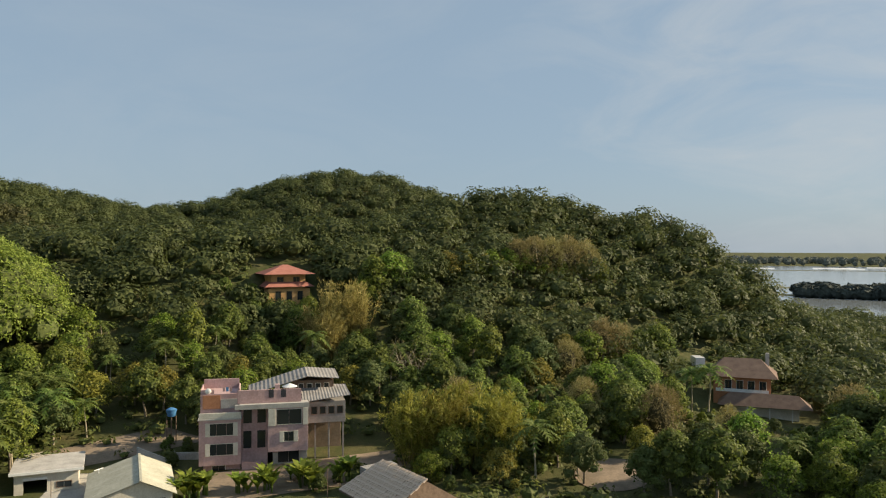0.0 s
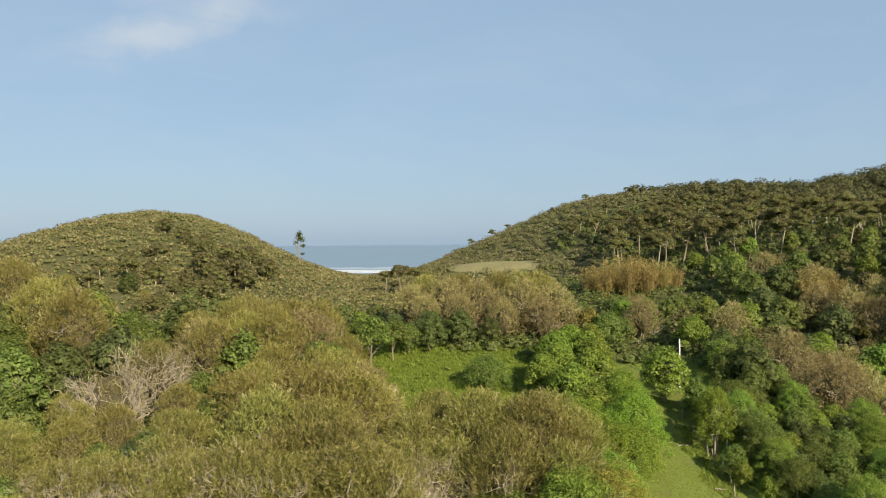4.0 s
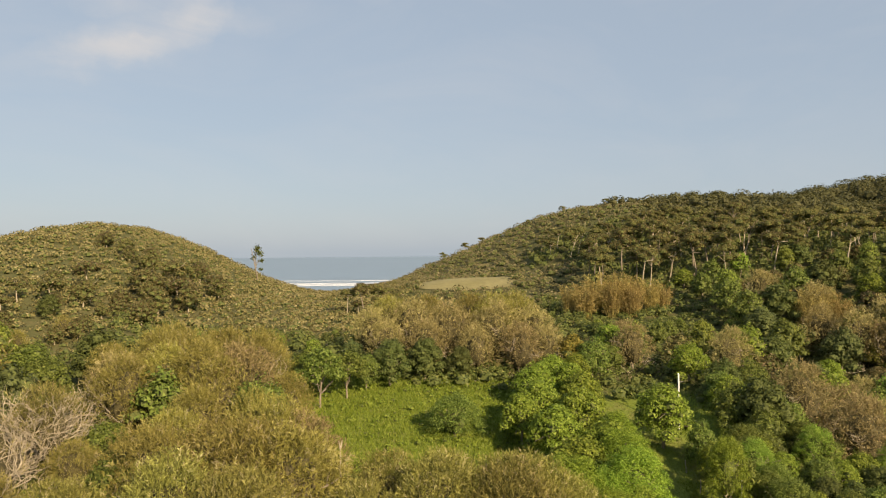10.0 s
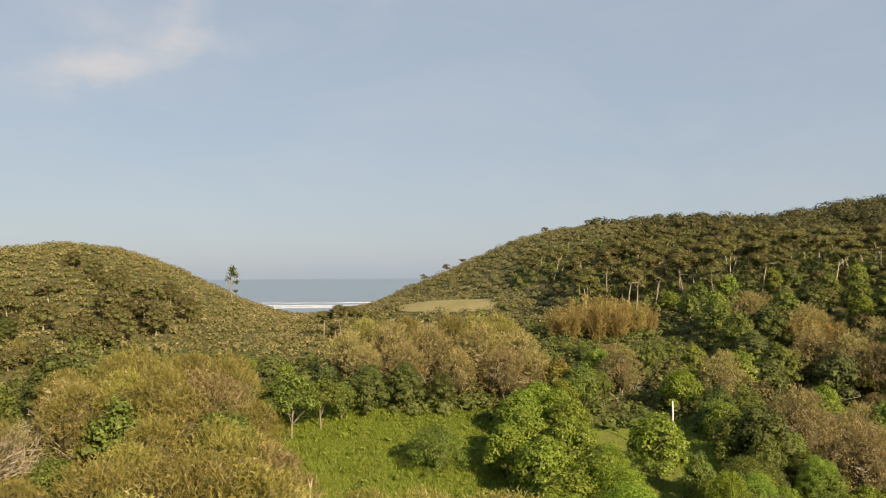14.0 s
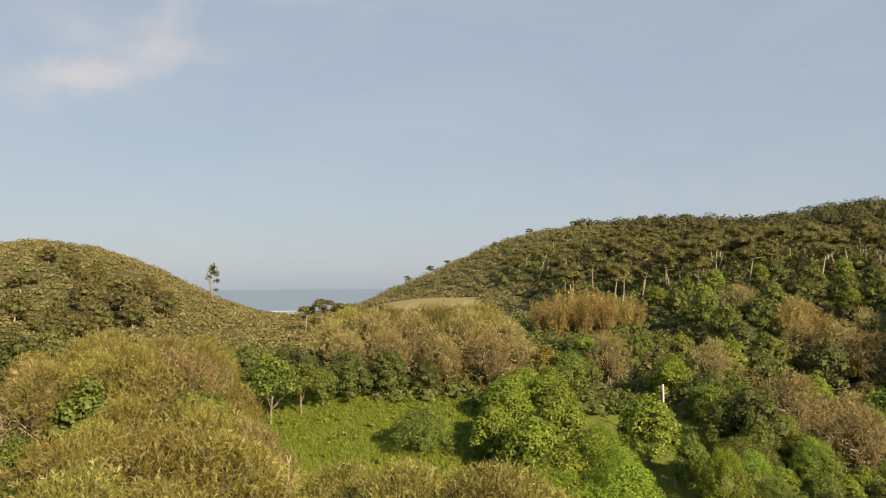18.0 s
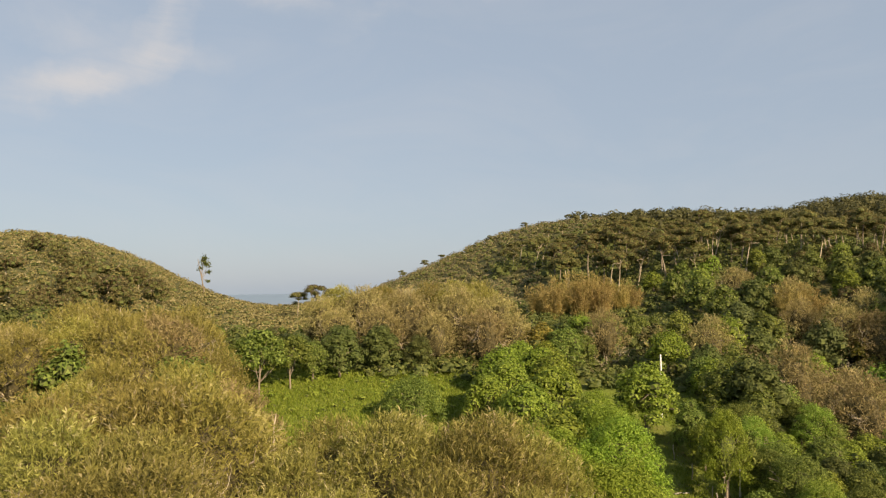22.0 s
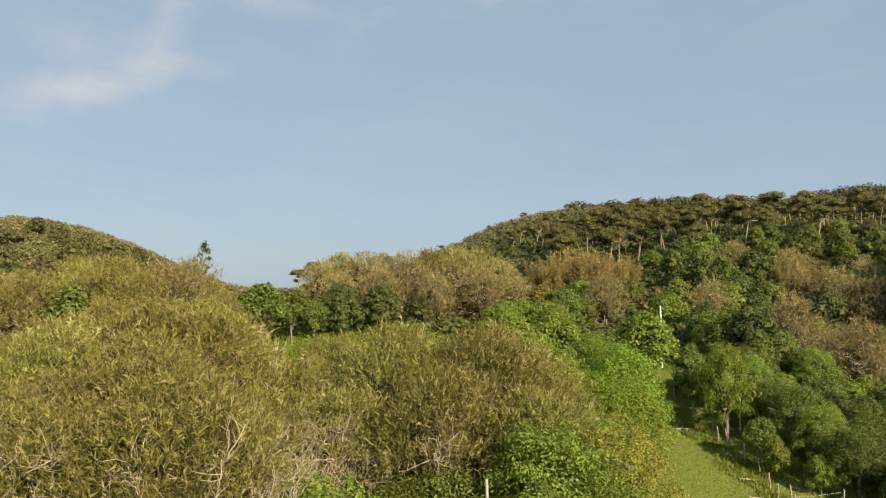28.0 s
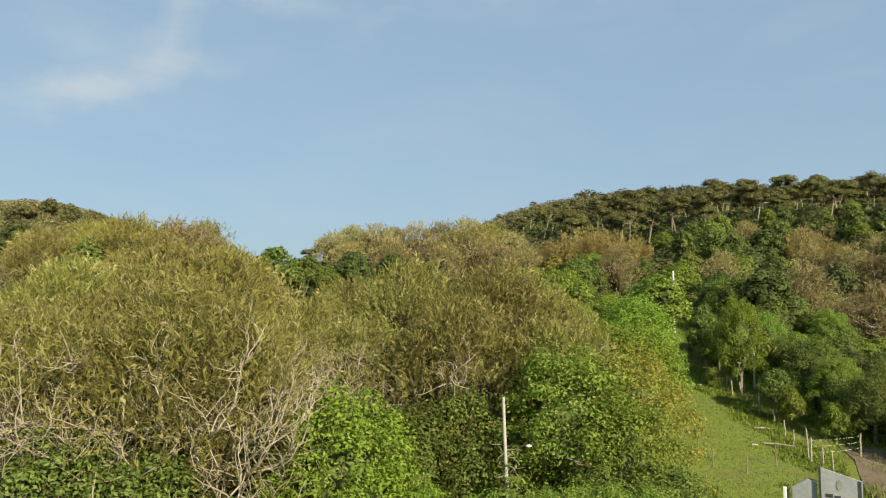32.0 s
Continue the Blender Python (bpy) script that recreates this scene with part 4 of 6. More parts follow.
    # trees round the top of the clearing
    for k, x, y, s in ((SLIM, -12.6, 95.5, 1.05), (SLIM, -10.0, 98.5, 0.9), (GREEN, -15.4, 101, 0.6), (GREEN, -8.2, 101.5, 0.6), (DARK, -5.4, 103.5, 0.84), (DARK, -1.2, 106, 0.8), (DARK, 3.2, 107, 0.62),
                       (DRY, 2.0, 114, 0.95), (DRY, 8.0, 113, 1.0), (DRY, 13.4, 115.5, 0.92), (DRY, -3.5, 117.5, 0.95), (DRY, -8.6, 115.5, 0.8), (DRY, -6.4, 112.5, 0.72), (OLIVE, -6.5, 120.5, 0.82),
                       (OLIVE, 5.0, 120, 0.88), (OLIVE, 11.5, 121.5, 0.9), (OLIVE, -1.2, 123, 0.82), (DRY, 11.0, 109.4, 0.8), (DRY, 5.2, 109.6, 0.72), (DRY, 14.6, 110.8, 0.72), (OLIVE, 8.2, 117.5, 0.95), (DRY, -1.0, 111.5, 0.75), (GREEN, 19.6, 107.5, 0.78), (BRIGHT, 17.2, 106.0, 0.7), (GREEN, 22.4, 110.5, 0.62)):
        k.plant(x, y, s)
    # the dark wood beyond the track: low by the lane, higher behind
    for x, y, r in scatter(2, 29.0, 62, 55, 106, 4.6, lambda x, y: x > (31.0 if y > 84 or y < 66 else 44) and x < 0.62 * (y + 16) and min((x - a) ** 2 + (y - b) ** 2 for a, b in DRY_SPOTS) > 12):
        k = BRIGHT if r > 0.88 else GREEN if r < 0.45 else DARK if r < 0.62 else BELT if r < 0.67 else GREEN
        lower = 1 - 0.3 * (1 - float(smooth(40, 50, x))) * (1 - float(smooth(82, 90, y)))
        k.plant(x, y, (0.78 + 0.26 * r) * lower * (0.8 if x < 40 else 0.92))
    for x, y, r in scatter(6, 28.0, 46, 58, 86, 3.2, lambda x, y: x > (28.9 if y > 67 else 30.6) + 0.6 * math.sin(y)):
        k = MIXED_NEAR if r > 0.82 else GREEN_NEAR if r > 0.72 else BRIGHT if r > 0.42 else GREEN if r > 0.12 else DARK
        k.plant(x, y, (0.5 + 0.3 * r * r + 0.16 * float(smooth(34, 44, x))) * (1.1 if k == GREEN_NEAR else 1.0))
    for i, (x, y) in enumerate(((28.6, 66.8), (28.0, 69.8), (28.3, 73.2), (27.9, 76.6), (28.2, 80.0), (28.6, 83.4), (30.2, 63.6), (31.4, 60.6))):
        (GREEN_NEAR, MIXED_NEAR, GREEN_NEAR)[i % 3].plant(x + 0.4, y, 0.8 + 0.12 * math.sin(4 * i), label="leafy bush at the edge of the wood beside the track")
    DARK.plant(33.6, 89.5, 1.02, label="broad dark green tree at the corner of the lane")
    for k, x, y, s in tuple((DRY, x, y, 1.0) for x, y in DRY_SPOTS):
        k.plant(x, y, s)
    # the upper valley
    def upper(x, y):
        return not (-10 < x < 36 and 150 < y) and y > 104 + 0.16 * abs(x - 20) and not (-8 < x < 24 and y < 127) and not (22 < x < 45 and 143 < y < 160) and x > -52 + 0.15 * (y - 100)
    def crown_limit(x, y):
        """Low crowns on the saddle before the beach and before the bamboo."""
        if x < 2:
            return 14.0 - 0.022 * (y - 125) if x > -30 else 15.2
        if 13 < x < 48:
            return float(np.interp(y, (106, 112, 125, 150), (16.5, 15.8, 15.0, 13.6)))
        return 99.0
    for x, y, r in scatter(3, -60, 96, 102, 166, 6.2, upper):
        k = DRY if 0.3 < r < 0.4 and x > 10 else BRIGHT if r > 0.93 and x > 10 else YELLOW if 0.46 <= r < 0.5 else BELT if r < 0.3 or x > 40 and r < 0.38 else WOOD
        size = ((0.3 if x < 0 else 0.74) + 0.22 * r) * (0.72 if y > 150 and x > 36 else 0.66 if -6 < x < 24 and y > 126 else 1)
        size = min(size, (crown_limit(x, y) - float(height(x, y))) / 8.6)
        if size > 0.16:
            k.plant(x, y, size)
    for x, y, up in ((27, 149, 19.2), (30, 151.5, 20.2), (33, 150, 20.6), (36, 151.5, 20.0), (39, 150, 19.4), (31.5, 148, 19.0), (35, 147.5, 19.0), (41.5, 151, 18.4), (24.6, 151, 18.4)):
        BAMBOO.plant(x, y, (up + 0.6 - float(height(x, y))) / 9.2)
    for x, y, up in ((60.5, 134, 18.6), (63, 136, 19.0), (65, 134.5, 18.0)):
        BAMBOO.plant(x, y, min(1.2, (up - float(height(x, y))) / 9.2))
    # dark trees on the foot of the far hill
    for x, y, r in scatter(4, -118, -40, 104, 200, 5.6, lambda x, y: y < 196 + 0.55 * (x + 60) * (x > -75) - 8 * (x < -75) + 6 * math.sin(0.23 * x) and x > -0.66 * y and (x < -46 or y > 122) and not (x > -57 and y > 174) and float(height(x, y)) < 19.8 + 1.4 * math.sin(0.21 * x)):
        if r < 0.86:
            far = float(smooth(110, 150, y))
            (OLIVE if r < 0.22 and y < 118 else DARK if r > 0.8 and y < 140 else BELT).plant(x, y, (0.5 + 0.34 * r) * (0.6 + 0.5 * far))
    for x, y, s in ((-66, 176, 0.62), (-60, 174, 0.6), (-71, 178, 0.58), (-63, 170, 0.55)):
        BELT.plant(x, y, s, label="dense dark thicket on the side of the hill")


BUILT = ((82, 56, 9), (88, 49, 9), (94, 44, 6), (71, 61, 9), (79, 32, 8.5), (66, 72, 10), (60, 66, 9), (76, 45, 8), (104, 10, 6), (133.5, 86, 6), (85, 70, 3))


def plant_hills():
    def slope(x, y):
        return y < 234 and y > 160 + 0.1 * abs(x - 60) and x > 8 + 0.32 * (y - 160) and x < 0.68 * (y + 30) and not (y < 206 and x < 34)
    for x, y, r in scatter(5, 0, 190, 158, 268, 6.9, slope):
        UMBRELLA.plant(x, y, (0.68 + 0.3 * r) * (1 - 0.6 * float(smooth(185, 236, y))) * (1 - 0.17 * float(smooth(24, 44, x))), 1.0 + 0.1 * math.sin(9 * r))
    for x, y, s in ((-13.4, 155.5, 0.54), (-10.4, 156.5, 0.5), (-7.6, 157, 0.42), (-16.6, 156.5, 0.44)):
        UMBRELLA.plant(x, y, s, label="wind-bent dark tree with flat crowns on the dune ridge")
    for x, y, s in ((-14.6, 157.6, 0.42), (-10.6, 158.2, 0.4), (-7.4, 158.8, 0.32)):
        BELT.plant(x, y, s, label="dark bushy tree on the dune ridge before the sea")
    GUM.plant(-46.0, 211.0, 1.2)
    for x, y, s in ((2.8, 279.6, 0.4), (10.2, 274.8, 0.42), (43.4, 273, 0.34), (57.5, 269.5, 0.36), (16, 277, 0.34), (31, 266, 0.3)):
        UMBRELLA.plant(x, y, s, 0.8, sink=0.5, label="small flat-crowned tree on the skyline of the ridge")
    # woods that reach over the hills
    def wood(name, seed, label, area, gap, size, mat, keep, per=46, leaf=0.62, tall=1.0, lift=0.55, taper=None, solid=False):
        rng = np.random.default_rng(seed)
        lobes = []
        for x, y, r in scatter(seed, *area, gap, keep):
            s = size * (0.65 + 0.75 * r * r) * (taper(x, y) if taper else 1)
            lobes.append((x, y, float(height(x, y)) + s * lift * 2 * tall, s, s, s * 0.8 * tall))
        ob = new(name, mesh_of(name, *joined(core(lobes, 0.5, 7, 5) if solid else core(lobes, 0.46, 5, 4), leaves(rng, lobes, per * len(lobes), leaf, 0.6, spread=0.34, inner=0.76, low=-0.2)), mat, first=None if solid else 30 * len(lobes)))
        tagged(ob, label, "wood", kind="stuff")

    def brush(x, y):
        clear = -16 < x < 11 and 68 < y < 104 - 0.1 * x or 10.5 < x < 24.5 and 44 < y < 101 or 24 < x < 30.5 and y < 100 or 4 < x < 33 and y < 66
        return not clear and max(-0.64 * (y + 4) - 6, -46) < x < 0.64 * (y + 24) and not (x > 46 and y < 96) and not (y > 168 and x > -30) and not (y > 128 and x < 4)

    def slope_brush(x, y):
        a, q = math.degrees(math.atan2(y + 11.7, x + 0.5)), math.hypot(x + 0.5, y + 11.7)
        if any((x - sx) ** 2 + (y - sy) ** 2 < sr * sr for sx, sy, sr in BUILT):
            return False
        return q > 80 and q < 300 and -9 < a < 66 and float(height(x, y)) > -6.2 and not (x < 100 and y > 98) and (x - 147) ** 2 + (y + 5) ** 2 > 140

    def far_keep(x, y):
        a = math.degrees(math.atan2(y + 11, x))
        d = math.hypot(x, y + 11)
        return -9 < a < 86 and 150 < d < 470 and not (29 < a < 37 and d < 160) and (x - 133.5) ** 2 + (y - 86) ** 2 > 60 and (x - 164) ** 2 + (y - 6) ** 2 > 40 and not (-1 < a < 6 and d < 160) and float(height(x, y)) > -5.5 and not slope(x, y) and not (x < 96 and y < 168) and not (x < 70 and y < 262)
    def ridge(x, y):
        return x < 205 and y > 185
    wood("ridge_wood", 29, "dark brown-green wood along the ridge", (60, 210, 185, 420), 5.6, 3.9, M["ridge"], lambda x, y: ridge(x, y) and (far_keep(x, y) or 62 < x < 0.7 * (y + 20) and 226 < y < 300), 80, 0.42, 1.0, 0.32,
         lambda x, y: 0.5 + 0.5 * float(smooth(80, 190, x + 0.35 * (330 - y))), True)
    wood("far_wood", 21, "dark green wood covering the far hills", (60, 460, -60, 420), 5.5, 4.0, M["far"], lambda x, y: far_keep(x, y) and not ridge(x, y), 165, 0.4, 1.0, 0.32,
         lambda x, y: 0.45 + 0.55 * float(smooth(80, 190, x + 0.35 * (330 - y))), True)
    wood("ridge_scrub", 22, "low grey-green scrub on the seaward ridge", (-30, 190, 160, 292), 3.1, 1.7, M["ridge_scrub"],
         lambda x, y: x > -28 + 0.1 * (y - 165) and not (-3 < x < 18 and 186 < y < 206) and x < 0.7 * (y + 20) and not (slope(x, y) and y < 235), 34, 0.23, 0.7, 0.22,
         lambda x, y: 0.4 + 0.6 * float(smooth(-16, -2, x)))
    wood("hillside_undergrowth", 28, "shady bushes under the hillside trees", (0, 190, 156, 240), 3.4, 1.9, M["under"], slope, 34, 0.26, 1.0, 0.3)
    wood("beach_scrub", 26, "low dense scrub behind the beach", (-110, 130, 326, 520), 7.0, 2.6, M["scrub"], lambda x, y: True, 30, 0.5, 0.6, 0.25)
    wood("undergrowth", 24, "low leafy undergrowth between the trees", (-120, 100, 44, 190), 3.1, 1.7, M["under"], brush, 62, 0.22, 0.75, 0.2)
    wood("slope_undergrowth", 25, "leafy undergrowth on the wooded slope", (46, 300, -50, 190), 4.8, 2.1, M["under"], slope_brush, 40, 0.32, 0.75, 0.2)
    wood("hill_scrub", 23, "low olive and grey-green scrub covering the hill", (-190, -6, 100, 262), 2.7, 1.5, M["scrub"],
         lambda x, y: x > -0.64 * y - 4 and (y > 150 + 0.25 * (x + 60) or x < -44 and y > 100 or x < -6 and y > 126), 38, 0.21, 0.62, 0.16)
    wood("clearing_weeds", 27, "rank green weeds scattered over the clearing", (-15, 11, 76, 106), 1.5, 0.5, M["grass"],
         lambda x, y: math.sin(0.8 * x + 1) * math.cos(0.7 * y) > 0.75 - 0.06 * (y - 76), 26, 0.12, 0.7, 0.2)


def polar(az, d):
    return d * math.cos(math.radians(az)) - 0.5, d * math.sin(math.radians(az)) - 11.7


def plant_round_houses():
    rng = random.Random(31)
    spots = ((133.5, 86, 7), (147.5, -5, 13), (163.5, 5.7, 5), (84.5, 70, 3), (90, 53, 9), (97, 47, 6), (80, 76, 8), (104, 9, 7), (70, 72, 9))
    d = 74.0
    while d < 152:
        az = -9.0
        while az < 68 and d < 150:
            a, q = az + rng.uniform(-1.1, 1.1), d + rng.uniform(-2, 2)
            x, y = polar(a, q)
            r = rng.random()
            az += 5.6 / d * 57.3
            near = 114 if 26 < a < 57 else 97 if a <= 26 else 0
            if q < near or (x < 62 and 58 < y < 106) or x < 46 or (y > 112 and x < 96):
                continue
            if any((x - sx) ** 2 + (y - sy) ** 2 < sr * sr for sx, sy, sr in spots):
                continue
            if -2.5 < a < 7.5 and 112 < q < 147 or 29 < a < 39 and 142 < q < 162:
                (GREEN if r < 0.5 else WOOD if r < 0.8 else BRIGHT).plant(x, y, (0.42 + 0.2 * r) * (0.62 if a < 7.5 and q > 112 else 1))
                continue
            if (x - 85) ** 2 + (y - 113) ** 2 < 150:
                continue
            kind = (PALM if r < 0.1 else DRY if r < 0.15 else YELLOW if r < 0.22 else BRIGHT if r < 0.3 else WOOD)
            kind.plant(x, y, 0.72 + 0.42 * rng.random())
        d += 5.2
    for x, y, s in ((77, 100, 1.0), (81, 97, 1.05), (84, 101, 0.9), (79, 104, 1.0), (86, 95, 1.0), (74, 104, 0.95), (90, 97, 0.95), (72, 109, 0.9)):
        WOOD.plant(x, y, s)
    GIANT.plant(84.5, 115, 1.0, z=float(height(84.5, 115)) - 0.6)
    for x, y, r in scatter(33, 58, 86, 84, 112, 5.4, lambda x, y: x + y > 150 and x < 0.66 * (y + 20) and (x - 74) ** 2 + (y - 80) ** 2 > 90 and not (60 < x < 80 and y < 95)):
        (DRY if r < 0.14 else PALM if r < 0.24 else GREEN if r < 0.5 else WOOD).plant(x, y, 0.75 + 0.3 * r)
    for x, y, s in ((93.5, 35, 0.95), (95.5, 31, 1.0), (97, 27.5, 1.08), (98.5, 24, 0.9)):
        BAMBOO_Y.plant(x, y, s)
    for x, y, s in ((124, 71.5, 1.15), (126.5, 68, 1.35), (128, 65, 1.2), (122.5, 67, 1.0)):
        BAMBOO.plant(x, y, s)
    for x, y, s in ((59, 81, 0.9), (63, 84, 1.0), (73, 86, 0.9), (66, 88, 0.8), (56, 79, 0.7), (80, 82, 0.8), (100, 14, 0.8), (136, 1, 1.3), (61, 87, 1.2), (65, 80.5, 1.1), (69, 83, 1.2), (76, 84, 1.1), (62, 78, 1.0), (138, 4, 1.1), (58, 85, 1.2), (72, 90, 1.2), (67, 93, 1.3), (77, 91, 1.2), (63, 91, 1.2), (74, 95, 1.2), (80, 88, 1.1)):
        PALM.plant(x, y, s)
    for x, y, s in ((71.6, 54.6, 1.0), (72.4, 53.6, 0.9), (77.4, 47.8, 1.0), (80.6, 43.4, 1.1), (81.6, 44.4, 0.9), (82.5, 46.5, 0.8), (69.8, 56.2, 0.9), (75.6, 50.2, 0.8), (84.2, 40.6, 1.0)):
        BANANA.plant(x, y, 1.25 * s)
    for i in range(24):
        x, y = polar(31.5 + 1.3 * (i % 8) + 0.4 * math.sin(7 * i), (149, 155, 160)[i // 8] + 1.5 * math.sin(5 * i))
        if (x - 133.5) ** 2 + (y - 86) ** 2 > 42:
            (GREEN, WOOD, WOOD)[i % 3].plant(x, y, 0.5 + 0.12 * math.sin(3 * i))
    for i, (x, y) in enumerate(((127.5, 80.5), (129, 77), (126, 84.5), (124.5, 80), (131, 75), (126.5, 89), (125.5, 76.5), (123, 86), (138, 76), (134, 74))):
        (GREEN, WOOD)[i % 2].plant(x, y, max(0.4, (14.6 - 0.5 * (i % 3) - float(height(x, y))) / 7.8))
    for i in range(58):
        x, y = polar(8.5 + 22 * ((i * 0.618) % 1), 152 + 34 * ((i * 0.382 + 0.2) % 1))
        if all((x - sx) ** 2 + (y - sy) ** 2 > sr * sr for sx, sy, sr in spots):
            (WOOD, BRIGHT, WOOD, GREEN, DRY, WOOD, YELLOW, BRIGHT)[i % 8].plant(x, y, 0.95 + 0.2 * math.sin(2.3 * i))
    BARE.plant(119, 50, 1.1, label="leafless tree with spreading brown-grey boughs")
    for x, y, r in scatter(35, 54, 112, 20, 82, 3.4, lambda x, y: 96 < math.hypot(x + 0.5, y + 11.7) < 118 and not any((x - sx) ** 2 + (y - sy) ** 2 < sr * sr for sx, sy, sr in
                            ((82, 56, 8), (88, 49, 8), (93, 44, 5), (71, 61, 8), (79, 32, 8.5), (66, 72, 9), (80, 76, 7), (104, 10, 6), (64, 64, 6)))):
        if r < 0.55:
            (GREEN if r < 0.3 else YELLOW if r < 0.36 else DARK).plant(x, y, 0.2 + 0.3 * r)
    for x, y, s in ((150, -26, 1.0), (120, 4, 0.45), (118, 12, 0.7), *((*polar(a, d), s) for a, d, s in ((-1.6, 106, 0.7), (-3.4, 101, 0.95), (-4.8, 109, 1.0), (-2.6, 93, 0.7), (-5.4, 95, 1.0), (-3.8, 118, 0.8), (-6.5, 104, 1.1)))):
        BRIGHT.plant(x, y, s)
    DRY.plant(127, -3, 0.62, label="round grey-brown bush below the brown-roofed house")
    DRY.plant(150, 22, 0.9)
    DRY.plant(138, 26, 0.9)


def grass():
    """Tufts over the clearing and the path."""
    rng = np.random.default_rng(41)
    def tufts(name, label, n, xs, ys, length, width, keep):
        x, y = rng.uniform(*xs, n), rng.uniform(*ys, n)
        ok = keep(x, y)
        x, y = x[ok], y[ok]
        p = np.stack([x, y, height(x, y) - 0.03], -1)
        m = len(p)
        way = unit(np.array([0, 0, 1.0]) + 0.45 * rng.normal(size=(m, 3))) * (length * rng.uniform(0.4, 1.5, m))[:, None]
        side = unit(np.cross(way, rng.normal(size=(m, 3)))) * (width * rng.uniform(0.6, 1.4, m))[:, None]
        v = np.stack([p - side, p + side, p + way], 1).reshape(-1, 3)
        tagged(new(name, mesh_of(name, v, np.arange(3 * m).reshape(-1, 3), M["grass"])), label, "grass", kind="stuff")
    def lumpy(x, y, k):
        return np.sin(x * 0.9 + 2 * np.sin(y * 0.5)) * np.cos(y * 0.8 + np.sin(x * 0.6)) > k
    tufts("clearing_grass", "lush uneven grass of the clearing", 90000, (-17, 12), (66, 108), 0.34, 0.05, lambda x, y: lumpy(x, y, -0.35) | (y > 84))
    tufts("path_grass", "short mown grass of the path", 60000, (8, 27), (44, 100), 0.14, 0.03, lambda x, y: (x > 12) | (y < 62))
    tufts("fence_weeds", "taller weeds along the fence", 26000, (13, 26), (54, 82), 0.3, 0.045, lambda x, y: (np.abs(x - 23.4) < 1.3 + 0.5 * np.sin(y)) | ((np.abs(y - 58.6) < 1.8) & lumpy(x, y, 0.0)))
    tufts("lane_grass", "grass of the shady lane", 18000, (25.5, 33), (62, 104), 0.2, 0.05, lambda x, y: x > 26)


plant_valley()
plant_hills()
grass()
plant_round_houses()


# ---- built things ----
M["pink"] = plain("pink_render", (0.36, 0.235, 0.222), (0.52, 0.36, 0.345), 0.4, 0.9, 0.15)
M["cement"] = plain("bare_cement", (0.33, 0.31, 0.28), (0.5, 0.47, 0.43), 0.7, 0.92, 0.2)
M["clay"] = plain("clay_blocks", (0.36, 0.16, 0.08), (0.46, 0.22, 0.12), 1.5, 0.9, 0.2)
M["cream"] = plain("cream_render", (0.5, 0.46, 0.38), (0.64, 0.6, 0.51), 0.6, 0.9, 0.12)
M["white"] = plain("white_paint", (0.6, 0.6, 0.57), (0.76, 0.76, 0.73), 0.8, 0.6, 0.08)
M["sheet"] = plain("fibre_cement_sheet", (0.36, 0.34, 0.26), (0.5, 0.48, 0.38), 0.4, 0.85, 0.1)
M["grey_sheet"] = plain("grey_roof_sheet", (0.22, 0.205, 0.19), (0.33, 0.31, 0.29), 0.5, 0.8, 0.1)
M["tile"] = plain("clay_roof_tile", (0.48, 0.36, 0.26), (0.64, 0.5, 0.39), 0.8, 0.9, 0.25)
M["red_tile"] = plain("red_roof_tile", (0.3, 0.115, 0.085), (0.4, 0.17, 0.13), 0.8, 0.85, 0.2)
M["brown_tile"] = plain("brown_roof_tile", (0.13, 0.085, 0.065), (0.2, 0.135, 0.1), 0.8, 0.9, 0.2)
M["ochre"] = plain("ochre_render", (0.48, 0.27, 0.1), (0.58, 0.35, 0.15), 0.6, 0.9, 0.15)
M["wood"] = plain("brown_timber", (0.12, 0.08, 0.055), (0.2, 0.14, 0.1), 2, 0.85, 0.3)
M["gravel"] = plain("pale_gravel", (0.32, 0.3, 0.27), (0.42, 0.4, 0.36), 0.5, 0.95, 0.4)
M["dune"] = plain("dune_turf", (0.160, 0.146, 0.060), (0.216, 0.194, 0.088), 0.15, 0.95, 0.4)
M["panel"] = plain("grey_panel", (0.24, 0.25, 0.26), (0.33, 0.34, 0.35), 0.8, 0.7, 0.08)
M["soil"] = plain("reddish_soil", (0.15, 0.12, 0.085), (0.3, 0.225, 0.16), 0.35, 0.95, 0.5)
M["blue"] = plain("blue_plastic", (0.05, 0.16, 0.34), (0.08, 0.22, 0.42), 1.0, 0.45, 0.0)
M["pool"] = plain("blue_tarpaulin", (0.09, 0.2, 0.28), (0.16, 0.3, 0.38), 1.0, 0.5, 0.1)
M["concrete"] = plain("pole_concrete", (0.2, 0.188, 0.168), (0.3, 0.285, 0.26), 1.5, 0.85, 0.15)
M["pole"] = plain("weathered_pole", (0.28, 0.265, 0.23), (0.42, 0.4, 0.365), 1.5, 0.85, 0.15)
M["ink"] = plain("dark_ink", (0.03, 0.03, 0.035), (0.05, 0.05, 0.055), 2, 0.6, 0.0)
M["car"] = plain("white_car_paint", (0.62, 0.63, 0.63), (0.7, 0.7, 0.7), 0.5, 0.25, 0.0)
M["tyre"] = plain("tyre_rubber", (0.02, 0.02, 0.02), (0.035, 0.035, 0.035), 4, 0.9, 0.1)
_m, _t, _b = material("window_glass", 0.08, 0, 0.5)
_b.inputs["Base Color"].default_value = (0.025, 0.03, 0.033, 1)
M["glass"] = _m
_m, _t, _b = material("fence_wire", 0.5, 0.9)
_b.inputs["Base Color"].default_value = (0.35, 0.34, 0.33, 1)
M["wire"] = _m


